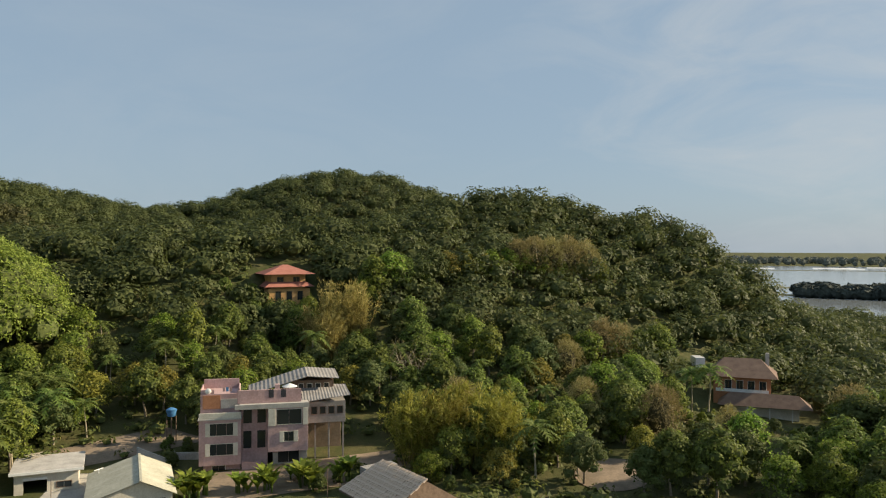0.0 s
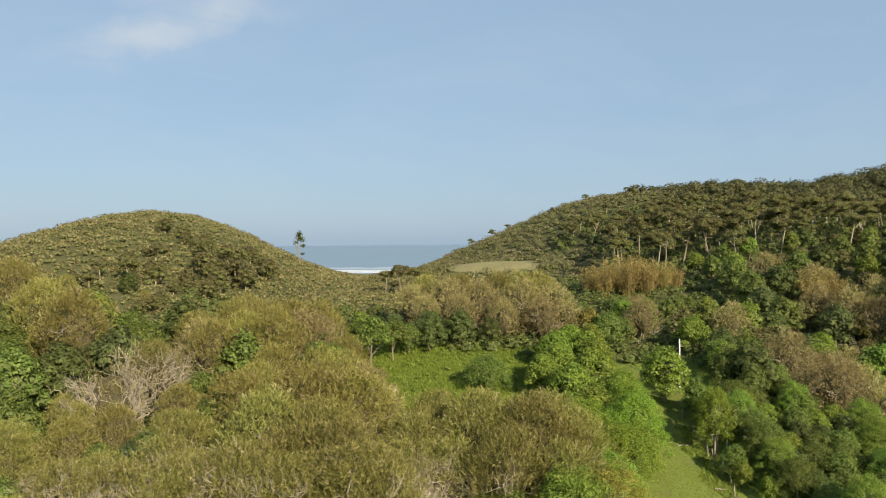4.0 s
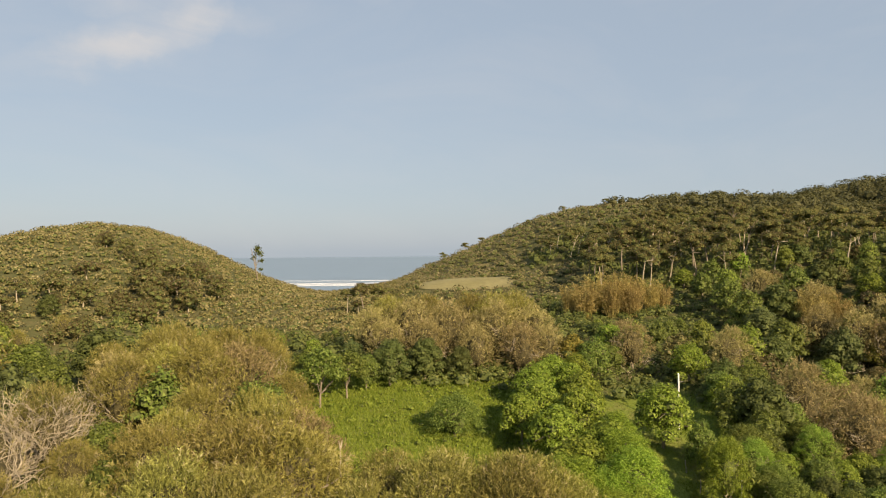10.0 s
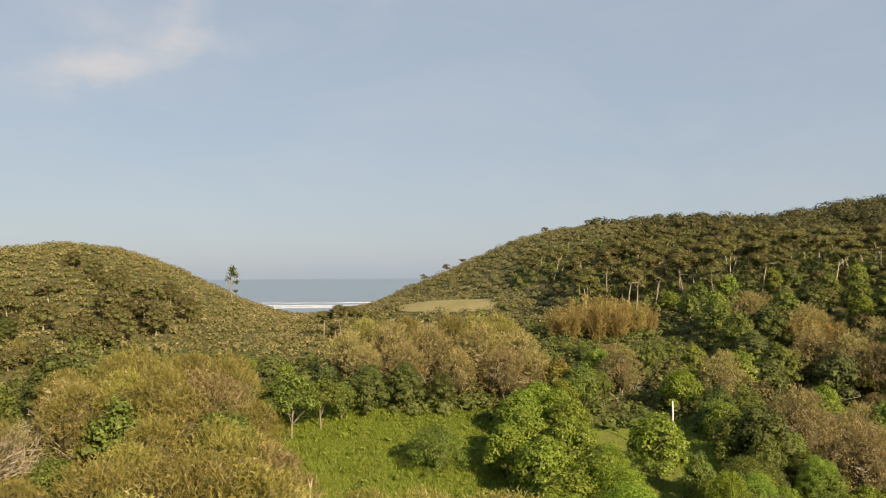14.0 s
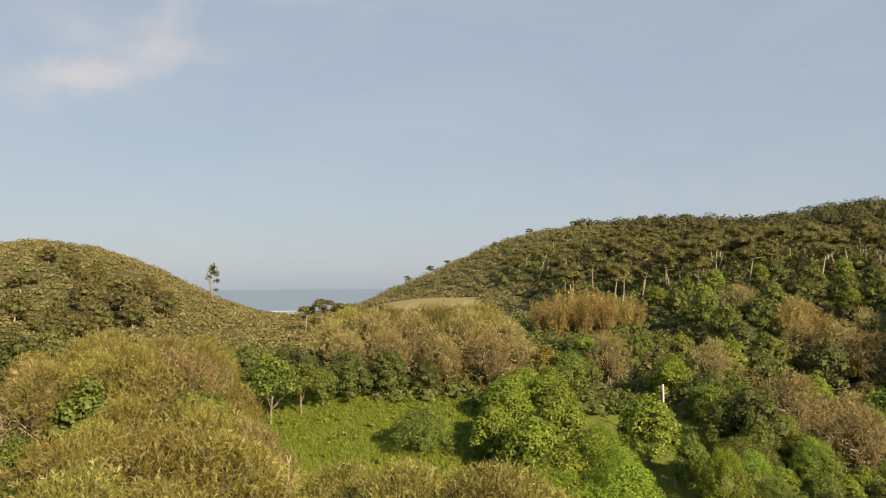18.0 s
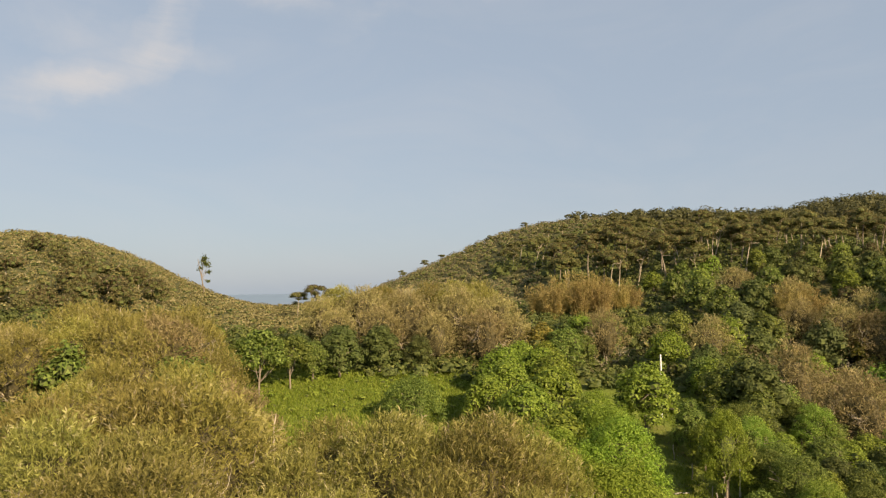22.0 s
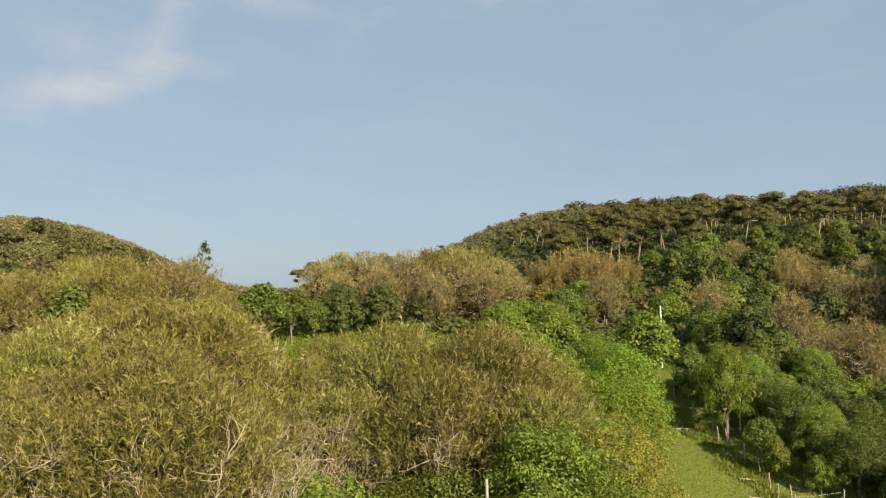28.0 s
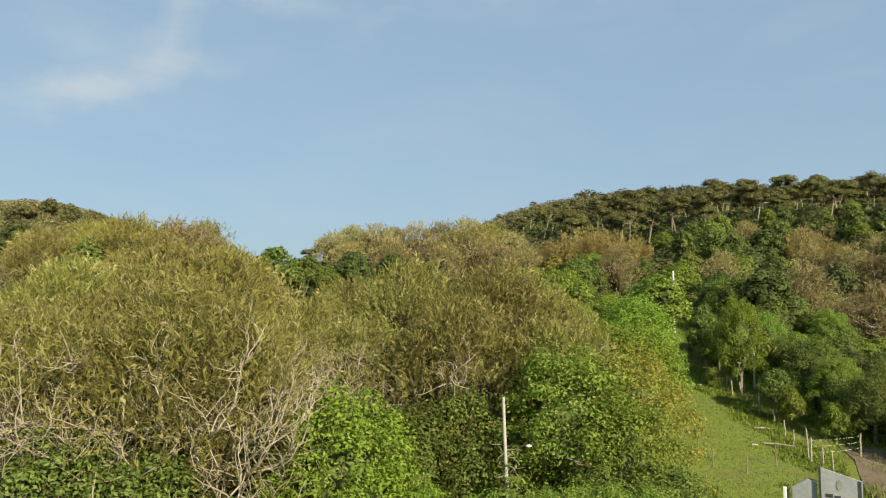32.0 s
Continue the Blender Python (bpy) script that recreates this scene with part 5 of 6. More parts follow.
def box(bm, x0, x1, y0, y1, z0, z1, bevel=0.0):
    m = Matrix.Translation(((x0 + x1) / 2, (y0 + y1) / 2, (z0 + z1) / 2)) @ Matrix.Diagonal((x1 - x0, y1 - y0, z1 - z0, 1))
    made = bmesh.ops.create_cube(bm, size=1, matrix=m)["verts"]
    if bevel:
        bmesh.ops.bevel(bm, geom=list({e for v in made for e in v.link_edges}), offset=bevel, segments=1, affect="EDGES")
    return bm


def block(name, parent, mat, x0, x1, y0, y1, z0, z1, label="", bevel=0.02):
    return part(name, box(bmesh.new(), x0, x1, y0, y1, z0, z1, bevel), mat, parent, label)


def prism(name, parent, mat, rim, y0, y1, label=""):
    """A solid with the outline rim in x and z, drawn out along y."""
    bm = bmesh.new()
    a = [bm.verts.new((x, y0, z)) for x, z in rim]
    b = [bm.verts.new((x, y1, z)) for x, z in rim]
    bm.faces.new(a)
    bm.faces.new(b[::-1])
    for i in range(len(rim)):
        j = (i + 1) % len(rim)
        bm.faces.new((a[j], a[i], b[i], b[j]))
    bmesh.ops.recalc_face_normals(bm, faces=bm.faces[:])
    return part(name, bm, mat, parent, label)


def rolled(name, parent, mat, corners, thick, ribs, label=""):
    """A ribbed roof sheet: corners a, b along the eave, c, d along the ridge."""
    a, b, c, d = (np.array(p, float) for p in corners)
    us = np.linspace(0, 1, ribs * 4 + 1)
    wave = 0.025 * np.cos(us * ribs * 2 * math.pi)
    low, high = a + us[:, None] * (b - a), d + us[:, None] * (c - d)
    low[:, 2] += wave
    high[:, 2] += wave
    n = len(us)
    v = np.concatenate([low, high, low - (0, 0, thick), high - (0, 0, thick)])
    i = np.arange(n - 1)
    f = np.concatenate([np.stack([i, i + 1, i + 1 + n, i + n], -1), np.stack([i + 2 * n, i + 3 * n, i + 1 + 3 * n, i + 1 + 2 * n], -1),
                        np.stack([i, i + 2 * n, i + 1 + 2 * n, i + 1], -1), np.stack([i + n, i + 1 + n, i + 1 + 3 * n, i + 3 * n], -1)])
    return part(name, mesh_of(name, v, f, mat), mat, parent, label)


def opening(parent, x0, x1, z0, z1, y, frame_mat, depth=0.16, bars=1, shutters=0, deep=0.5):
    """A window set into the front wall at y: its frame, dark panes and, where there are any, shutters."""
    w = tagged(new("window"), "")
    w.parent = parent
    bm = bmesh.new()
    t = 0.07
    box(bm, x0, x1, y - 0.05, y + depth, z0, z0 + t)
    box(bm, x0, x1, y - 0.05, y + depth, z1 - t, z1)
    box(bm, x0, x0 + t, y - 0.05, y + depth, z0 + t, z1 - t)
    box(bm, x1 - t, x1, y - 0.05, y + depth, z0 + t, z1 - t)
    part("window_frame", bm, frame_mat, w)
    step = (x1 - x0 - 2 * t) / (bars + 1)
    for i in range(bars + 1):
        a = x0 + t + i * step
        block("pane", w, M["glass"], a, a + step - 0.03, y - 0.012, y + 0.03, z0 + t, z1 - t, bevel=0)
    for i in range(shutters):
        wide = 0.6
        a = x0 - 0.08 if i == 0 else x1 - wide + 0.08
        block("shutter", w, M["cream"], a, a + wide, y - 0.1, y - 0.055, z0 - 0.05, z1 + 0.05)
    return w


def thing(name, label, category, x, y, z, turn, group=""):
    top = tagged(new(name), label, category, group)
    top.matrix_basis = pose(x, y, z, 0, 0, turn)
    return top


def pink_house():
    """Stepped house of three storeys; x runs along its front, y into it."""
    h = thing("pink_house", "pink rendered three-storey house with roof terraces, partly unfinished", "house", 78.2, 59.3, -6.0, math.degrees(math.atan2(-0.786, 0.618)))
    P, C = M["pink"], M["cement"]
    block("ground_floor", h, P, 0.5, 5.3, 0.9, 8, -1.0, 2.0, "pink wall set back below the upper floors")
    block("left_wing", h, P, 0, 5.4, 0, 8, 2.0, 8.0)
    block("recess_wall", h, P, 5.4, 8.9, 1.6, 8, -1.0, 9.6)
    block("right_bay", h, P, 8.9, 14.2, -0.5, 8, 3.5, 9.6)
    block("bay_base", h, C, 9.6, 14.2, 1.6, 8, -1.0, 3.5, "shaded bare wall below the bay")
    block("terrace_floor", h, C, -0.12, 5.5, -0.12, 8, 8.003, 8.16)
    block("balcony_rail", h, M["cream"], 0, 5.4, 0.02, 0.2, 8.163, 8.95)
    block("cornice", h, C, 4.6, 14.35, -0.62, -0.3, 9.35, 10.0, "grey weathered concrete cornice")
    block("roof_slab", h, C, 5.2, 14.3, -0.3, 8.1, 9.603, 9.78)
    block("terrace_wall", h, P, 4.9, 13.4, 1.2, 1.42, 9.783, 11.6)
    for x in (9.0, 10.65):
        block("terrace_door", h, M["ink"], x, x + 0.7, 1.16, 1.197, 10.5, 11.6, "small dark doorway")
    block("chimney", h, P, 9.85, 10.5, 1.5, 2.2, 10.0, 12.2)
    block("roof_room", h, P, 0.0, 5.2, 3.2, 8, 8.163, 10.9)
    block("clay_wall", h, M["clay"], 0.3, 2.6, 3.1, 3.18, 8.9, 10.75, "unrendered orange clay-block wall")
    block("upper_wall", h, M["cement"], 2.7, 5.2, 3.1, 3.18, 8.9, 10.2)
    for a, b, c, d in ((0.0, 0.18, 3.4, 8), (5.02, 5.2, 3.4, 8), (0.18, 5.02, 7.8, 8), (0.18, 1.8, 3.4, 3.55)):
        block("parapet", h, P, a, b, c, d, 10.903, 11.5 if c < 7 else 12.2)
    block("cream_post", h, M["cream"], 13.5, 14.2, -0.64, -0.503, 7.0, 9.3)
    block("cream_post", h, M["cream"], 8.95, 9.9, -0.64, -0.503, 7.0, 9.3)
    opening(h, 0.9, 4.9, 5.9, 7.6, 0.0, M["cream"], bars=2, shutters=2)
    opening(h, 0.9, 4.9, 3.3, 4.9, 0.0, M["cream"], bars=2, shutters=2)
    opening(h, 10.0, 13.4, 7.1, 9.2, -0.5, M["cream"], bars=1)
    opening(h, 10.5, 12.8, 4.8, 6.2, -0.5, M["cream"], bars=1, shutters=2)
    for x in (5.6, 7.45):
        opening(h, x, x + 1.3, 7.0, 9.0, 1.6, P, bars=0)
        opening(h, x, x + 1.25, 3.6, 6.1, 1.6, P, bars=0)
    opening(h, 10.2, 13.2, 1.4, 3.3, 1.6, C, bars=1)
    opening(h, 1.6, 3.4, 0.3, 1.8, 0.9, M["white"], bars=1)
    # outside stair with a sloping parapet
    prism("stair_parapet", h, P, ((5.5, -0.8), (9.4, -0.8), (9.4, 0.6), (7.6, 2.1), (5.5, 2.3)), 0.2, 0.36)
    # wing on posts, under two sloping roofs
    block("timber_wing", h, M["grey_sheet"], 14.4, 19.6, 2.6, 8.5, 6.4, 9.4, "grey boarded wing raised on posts")
    for i in range(4):
        opening(h, 14.8 + 1.2 * i, 15.7 + 1.2 * i, 7.6, 8.7, 2.6, M["wood"], bars=0)
    for x in (15.3, 17.2, 19.2):
        block("wing_post", h, M["concrete"], x, x + 0.22, 2.9, 3.12, -1.5, 6.4)
    # soil brown on this wall paints the dark under the raised wing
    block("wing_base", h, M["soil"], 14.3, 19.4, 7.0, 8.4, -1.5, 6.397, "bare wall behind the posts, coloured brown to stand for shade")
    block("upper_room", h, M["wood"], 12.6, 18.2, 5.5, 11, 9.4, 11.9)
    for i in range(4):
        opening(h, 13.2 + 1.2 * i, 14.0 + 1.2 * i, 10.6, 11.5, 5.5, M["cream"], bars=0)
    rolled("roof_sheet", h, M["grey_sheet"], ((13.6, 1.6, 9.6), (20.2, 1.6, 10.4), (20.0, 6.6, 11.0), (13.6, 6.6, 11.2)), 0.08, 16)
    rolled("roof_sheet", h, M["grey_sheet"], ((6.3, 4.4, 10.4), (14.4, 4.4, 12.7), (14.4, 10.6, 13.1), (6.3, 10.6, 10.7)), 0.08, 14)
    rolled("roof_sheet", h, M["grey_sheet"], ((14.4, 4.4, 12.7), (18.9, 4.4, 12.3), (18.9, 10.6, 12.7), (14.4, 10.6, 13.1)), 0.08, 9)
    bm = bmesh.new()
    bmesh.ops.create_uvsphere(bm, u_segments=12, v_segments=6, radius=0.42, matrix=Matrix.Translation((1.0, 3.3, 11.3)) @ Matrix.Diagonal((1, 0.35, 1, 1)))
    part("satellite_dish", bm, M["white"], h, "white satellite dish", True)
    bm = bmesh.new()
    bmesh.ops.create_cone(bm, cap_ends=True, segments=12, radius1=1.1, radius2=0.05, depth=0.45, matrix=Matrix.Translation((11.9, 2.6, 11.9)))
    part("parasol", bm, M["white"], h, "pale open parasol on the roof terrace")
    for x in (3.6, 4.3):
        block("air_unit", h, M["white"], x, x + 0.55, 0.4, 0.85, 0.2, 0.9)
    for i, x in enumerate((2.9, 3.35, 3.8)):
        block("washing", h, M["blue"] if i == 1 else M["pink"], x, x + 0.35, 3.28, 3.31, 11.2, 11.8)


def gable_house(name, label, x, y, z, turn, left, right, long, eave_l, eave_r, ridge, wall_mat, roof_mat, ribs=18, over=0.5):
    """Walls and a ribbed roof over a gable end; x along the gable, y along the ridge."""
    h = thing(name, label, "house", x, y, z, turn)
    prism("shell", h, wall_mat, ((-left + 0.8, -1.0), (right - 0.5, -1.0), (right - 0.5, eave_r + 0.02), (0, ridge - 0.12), (-left + 0.8, eave_l + 0.02)), over, long - 0.3)
    rolled("roof_sheet", h, roof_mat, ((-left, long, eave_l - 0.1), (-left, 0, eave_l - 0.1), (0, 0, ridge), (0, long, ridge)), 0.07, ribs)
    rolled("roof_sheet", h, roof_mat, ((right, 0, eave_r - 0.1), (right, long, eave_r - 0.1), (0, long, ridge), (0, 0, ridge)), 0.07, ribs)
    block("ridge_cap", h, roof_mat, -0.16, 0.16, 0, long, ridge + 0.02, ridge + 0.1)
    return h


def car():
    """White saloon seen from its front."""
    c = thing("parked_car", "white car parked under the lean-to roof", "car", 61.6, 58.0, float(height(61.6, 58.0)), -47)
    prism("body", c, M["car"], ((-0.85, 0.3), (0.85, 0.3), (0.88, 0.75), (0.7, 0.92), (-0.7, 0.92), (-0.88, 0.75)), 0, 4.1)
    prism("cabin", c, M["glass"], ((-0.72, 0.92), (0.72, 0.92), (0.56, 1.42), (-0.56, 1.42)), 1.2, 3.4, "dark glazed cabin")
    block("roof", c, M["car"], -0.57, 0.57, 1.4, 3.2, 1.423, 1.47)
    for sx in (-0.6, 0.6):
        block("headlight", c, M["white"], sx - 0.17, sx + 0.17, -0.03, 0.02, 0.6, 0.75)
    for sx in (-0.8, 0.8):
        for sy in (0.75, 3.3):
            bm = bmesh.new()
            bmesh.ops.create_cone(bm, cap_ends=True, segments=14, radius1=0.31, radius2=0.31, depth=0.2, matrix=Matrix.Translation((sx, sy, 0.31)) @ Matrix.Rotation(math.pi / 2, 4, "Y"))
            part("tyre", bm, M["tyre"], c)


def houses():
    pink_house()
    w = gable_house("white_house", "cream timber house under a pale ribbed sheet roof", 64.5, 55.3, -6.0, -43, 6.0, 3.9, 12.6, 2.5, 2.6, 4.35, M["cream"], M["sheet"], 26)
    for x in (-1.7, 1.4):
        opening(w, x, x + 1.25, 1.1, 2.1, 0.5, M["wood"], bars=0)
    for x in (-5.8, -3.9):
        block("roof_post", w, M["wood"], x, x + 0.14, 0.3, 0.44, -0.6, 2.4)
    g = thing("garage", "pale rendered garage with a flat grey roof and an open door", "garage", 62.5, 73.9, -5.7, -42)
    bm = bmesh.new()
    box(bm, 0, 1.0, 0, 0.2, -1, 3.0)
    box(bm, 1.0, 3.6, 0, 0.2, 2.35, 3.0)
    box(bm, 3.6, 7.1, 0, 0.2, -1, 3.0)
    part("front_wall", bm, M["cream"], g)
    block("side_wall", g, M["cream"], 0, 0.2, 0.2, 7.3, -1, 3.0)
    block("side_wall", g, M["cream"], 6.9, 7.1, 0.2, 7.3, -1, 3.0)
    block("rear_wall", g, M["cream"], 0.2, 6.9, 7.1, 7.3, -1, 3.0)
    block("roof_slab", g, M["cement"], -0.5, 7.7, -0.5, 7.8, 3.003, 3.25, "flat grey weathered roof")
    block("fascia", g, M["white"], -0.53, 7.73, -0.56, -0.503, 2.95, 3.3)
    block("door_lintel", g, M["white"], 0.95, 3.65, -0.06, -0.003, 2.1, 2.4)
    opening(g, 4.6, 6.4, 0.9, 1.7, 0.0, M["wood"], bars=1)
    rng = random.Random(4)
    for i in range(9):
        p = block("plank", g, M["post"], 0, rng.uniform(1.6, 2.8), 0, 0.14, 0, 0.06, bevel=0)
        p.matrix_basis = pose(rng.uniform(0.2, 1.6), rng.uniform(4.2, 6.6), 3.26 + 0.07 * i, 0, rng.uniform(-7, 7), rng.uniform(20, 75))
    # long low ruin walls behind
    r = thing("ruined_wall", "low broken rendered walls beside the house", "wall", 76.5, 68.5, float(height(76.5, 68.5)), -60)
    prism("wall_piece", r, M["cement"], ((0, -0.8), (4.5, -0.8), (4.5, 0.7), (0, 2.6)), 0, 0.2)
    block("wall_piece", r, M["cement"], 4.5, 8.6, 2.0, 2.2, -1, 1.2)
    block("wall_piece", r, M["cement"], 4.3, 4.5, 0, 2.2, -1, 1.4)
    # red-tiled house on the slope
    y = thing("hillside_house", "ochre two-storey house with two tiers of red hipped roof", "house", 133.5, 86.0, 13.4, -40)
    block("lower_storey", y, M["ochre"], -4.4, 4.4, -4, 4, -3, 3.0)
    block("upper_storey", y, M["ochre"], -3.6, 3.6, -3.2, 3.2, 3.0, 6.0)
    for zc, r0, r1, hh in ((3.4, 5.2, 3.7, 1.0), (6.0, 5.4, 0.5, 1.9)):
        bm = bmesh.new()
        a = [bm.verts.new((sx * r0, sy * r0 * 0.9, zc)) for sx, sy in ((-1, -1), (1, -1), (1, 1), (-1, 1))]
        b = [bm.verts.new((sx * r1, sy * r1 * 0.9, zc + hh)) for sx, sy in ((-1, -1), (1, -1), (1, 1), (-1, 1))]
        bm.faces.new(a[::-1])
        bm.faces.new(b)
        for i in range(4):
            j = (i + 1) % 4
            bm.faces.new((a[i], a[j], b[j], b[i]))
        part("hipped_roof", bm, M["red_tile"], y)
    for x in (-2.9, -0.6, 1.7):
        opening(y, x, x + 1.2, 0.6, 2.5, -4.0, M["wood"], bars=0)
    for x in (-2.4, 1.0):
        opening(y, x, x + 1.4, 4.0, 5.4, -3.2, M["wood"], bars=1)
    # brown-roofed house by the lagoon
    b = thing("brown_house", "large house with brown tiled hipped roofs and a pale porch", "house", 148.5, -3.6, -5.0, -87)
    b.matrix_basis = b.matrix_basis @ Matrix.Diagonal((0.8, 0.8, 0.8, 1))
    block("shell", b, M["clay"], -6, 6, -2, 8, -3, 8.6)
    block("porch_wall", b, M["cream"], -3.5, 11.5, -6, -2, -3, 3.2)
    for x0, x1, y0, y1, z, top, inset in ((-7.5, 7.5, -3.2, 9, 8.6, 12.2, 3.6), (-5, 14, -8, -1.2, 3.2, 5.6, 2.6)):
        bm = bmesh.new()
        a = [bm.verts.new(p) for p in ((x0, y0, z), (x1, y0, z), (x1, y1, z), (x0, y1, z))]
        ym = (y0 + y1) / 2
        r0, r1 = bm.verts.new((x0 + inset, ym, top)), bm.verts.new((x1 - inset, ym, top))
        for f in ((a[0], a[1], r1, r0), (a[1], a[2], r1), (a[2], a[3], r0, r1), (a[3], a[0], r0), (a[3], a[2], a[1], a[0])):
            bm.faces.new(f)
        part("hipped_roof", bm, M["brown_tile"], b)
    for x in (-3.6, -1.2, 1.2, 3.6):
        opening(b, x, x + 1.5, 5.6, 7.8, -2.0, M["white"], bars=1)
    for x in (-3, 1, 5.5, 10):
        block("porch_post", b, M["white"], x, x + 0.25, -7.2, -6.95, -3, 3.3)
    block("chimney", b, M["cement"], 5.0, 5.8, 4, 4.8, 8, 13.4)
    block("terrace_rail", b, M["white"], -5.5, 5.5, -3.0, -2.85, 5.3, 6.0)
    v = thing("white_van", "white van parked on the slope by the trees", "van", 163.5, 5.7, float(height(163.5, 5.7)) + 0.1, 20)
    prism("body", v, M["car"], ((-2.4, 0.35), (2.3, 0.35), (2.5, 1.1), (1.7, 2.2), (-2.4, 2.25)), -0.9, 0.9)
    for x in (-2.0, -0.6, 0.8):
        block("side_window", v, M["glass"], x, x + 1.1, -0.93, -0.903, 1.3, 1.95, bevel=0)
    for x in (-1.6, 1.5):
        bm = bmesh.new()
        bmesh.ops.create_cone(bm, cap_ends=True, segments=14, radius1=0.36, radius2=0.36, depth=1.9, matrix=Matrix.Translation((x, 0, 0.36)) @ Matrix.Rotation(math.pi / 2, 4, "X"))
        part("axle_wheels", bm, M["tyre"], v)
    t = thing("water_tank", "blue plastic water tank on a timber stand", "tank", 84.5, 70.1, float(height(84.5, 70.1)), 0)
    zt = 0.4 - float(height(84.5, 70.1))
    bm = bmesh.new()
    bmesh.ops.create_cone(bm, cap_ends=True, segments=20, radius1=0.56, radius2=0.78, depth=0.95, matrix=Matrix.Translation((0, 0, zt + 0.53)))
    part("tank", bm, M["blue"], t, soft=False)
    bm = bmesh.new()
    bmesh.ops.create_cone(bm, cap_ends=True, segments=20, radius1=0.72, radius2=0.3, depth=0.2, matrix=Matrix.Translation((0, 0, zt + 1.15)))
    part("lid", bm, M["blue"], t)
    for sx in (-0.5, 0.4):
        for sy in (-0.5, 0.4):
            block("leg", t, M["wood"], sx, sx + 0.12, sy, sy + 0.12, -0.5, zt)
    car()


def tiled_house():
    """Low house whose roof tiles lie in uneven rows."""
    h = thing("tiled_house", "low house with an old uneven clay-tiled roof", "house", 82.2, 34.7, -6.6, -120)
    wide, slope, eave, ridge = 11.0, 5.2, 2.6, 5.6
    prism("walls", h, M["cream"], ((-0.2, -1), (wide - 0.6, -1), (wide - 0.6, eave), (0.4, eave)), -3.6, 4.2)
    bm = bmesh.new()
    a = [bm.verts.new(p) for p in ((-0.6, -5.0, eave - 0.25), (wide, -5.0, eave - 0.25), (wide, 5.0, eave - 0.25), (-0.6, 5.0, eave - 0.25))]
    r0, r1 = bm.verts.new((1.6, 0, ridge - 0.12)), bm.verts.new((wide - 0.4, 0, ridge - 0.12))
    for f in ((a[0], a[1], r1, r0), (a[1], a[2], r1), (a[2], a[3], r0, r1), (a[3], a[0], r0)):
        bm.faces.new(f)
    part("roof_deck", bm, M["wood"], h)
    block("lean_to", h, M["grey_sheet"], -2.4, -0.7, -1.0, 3.5, -1, 4.2, "grey sheet lean-to")
    tile = bmesh.new()
    for i in range(5):
        s = math.pi * i / 4
        tile.verts.new((-0.26 * math.cos(s), -0.34, 0.12 * math.sin(s)))
        tile.verts.new((-0.22 * math.cos(s), 0.34, 0.1 * math.sin(s)))
    tile.verts.ensure_lookup_table()
    for i in range(4):
        tile.faces.new((tile.verts[2 * i], tile.verts[2 * i + 2], tile.verts[2 * i + 3], tile.verts[2 * i + 1]))
    me = bpy.data.meshes.new("tile")
    tile.to_mesh(me)
    tile.free()
    me.materials.append(M["tile"])
    rng = random.Random(11)
    pitch = math.degrees(math.atan2(ridge - eave, 5.0))
    for row in range(9):
        d = 0.35 + 0.57 * row
        x = -0.3 + 0.38 * row * 0.5
        while x < wide - 0.15:
            p = new("roof_tile", me)
            p.parent = h
            p.matrix_basis = pose(x, -5.0 + d, eave - 0.16 + (ridge - eave + 0.1) * d / 5.0 + rng.uniform(-0.02, 0.05), pitch, rng.uniform(-4, 4), rng.uniform(-6, 6))
            x += 0.5
    return h


def round_post(name, label, category, x, y, high, radius, mat, lean=(0, 0), group="", z=None):
    """A slightly crooked round post."""
    rng = np.random.default_rng(int(x * 100) + int(y * 10))
    pts = np.array([(lean[0] * s + 0.014 * rng.normal(), lean[1] * s + 0.014 * rng.normal(), -0.4 + (high + 0.4) * s) for s in np.linspace(0, 1, 6)])
    v, f = tube(pts, np.linspace(radius, radius * 0.78, 6), 8)
    top = thing(name, label, category, x, y, float(height(x, y)) if z is None else z, 0, group)
    part("shaft", mesh_of("shaft", v, f, mat, True), mat, top)
    bm = bmesh.new()
    bmesh.ops.create_cone(bm, cap_ends=True, segments=8, radius1=radius * 0.79, radius2=radius * 0.5, depth=0.05, matrix=Matrix.Translation(pts[-1] + (0, 0, 0.02)))
    part("cap", bm, mat, top)
    return top


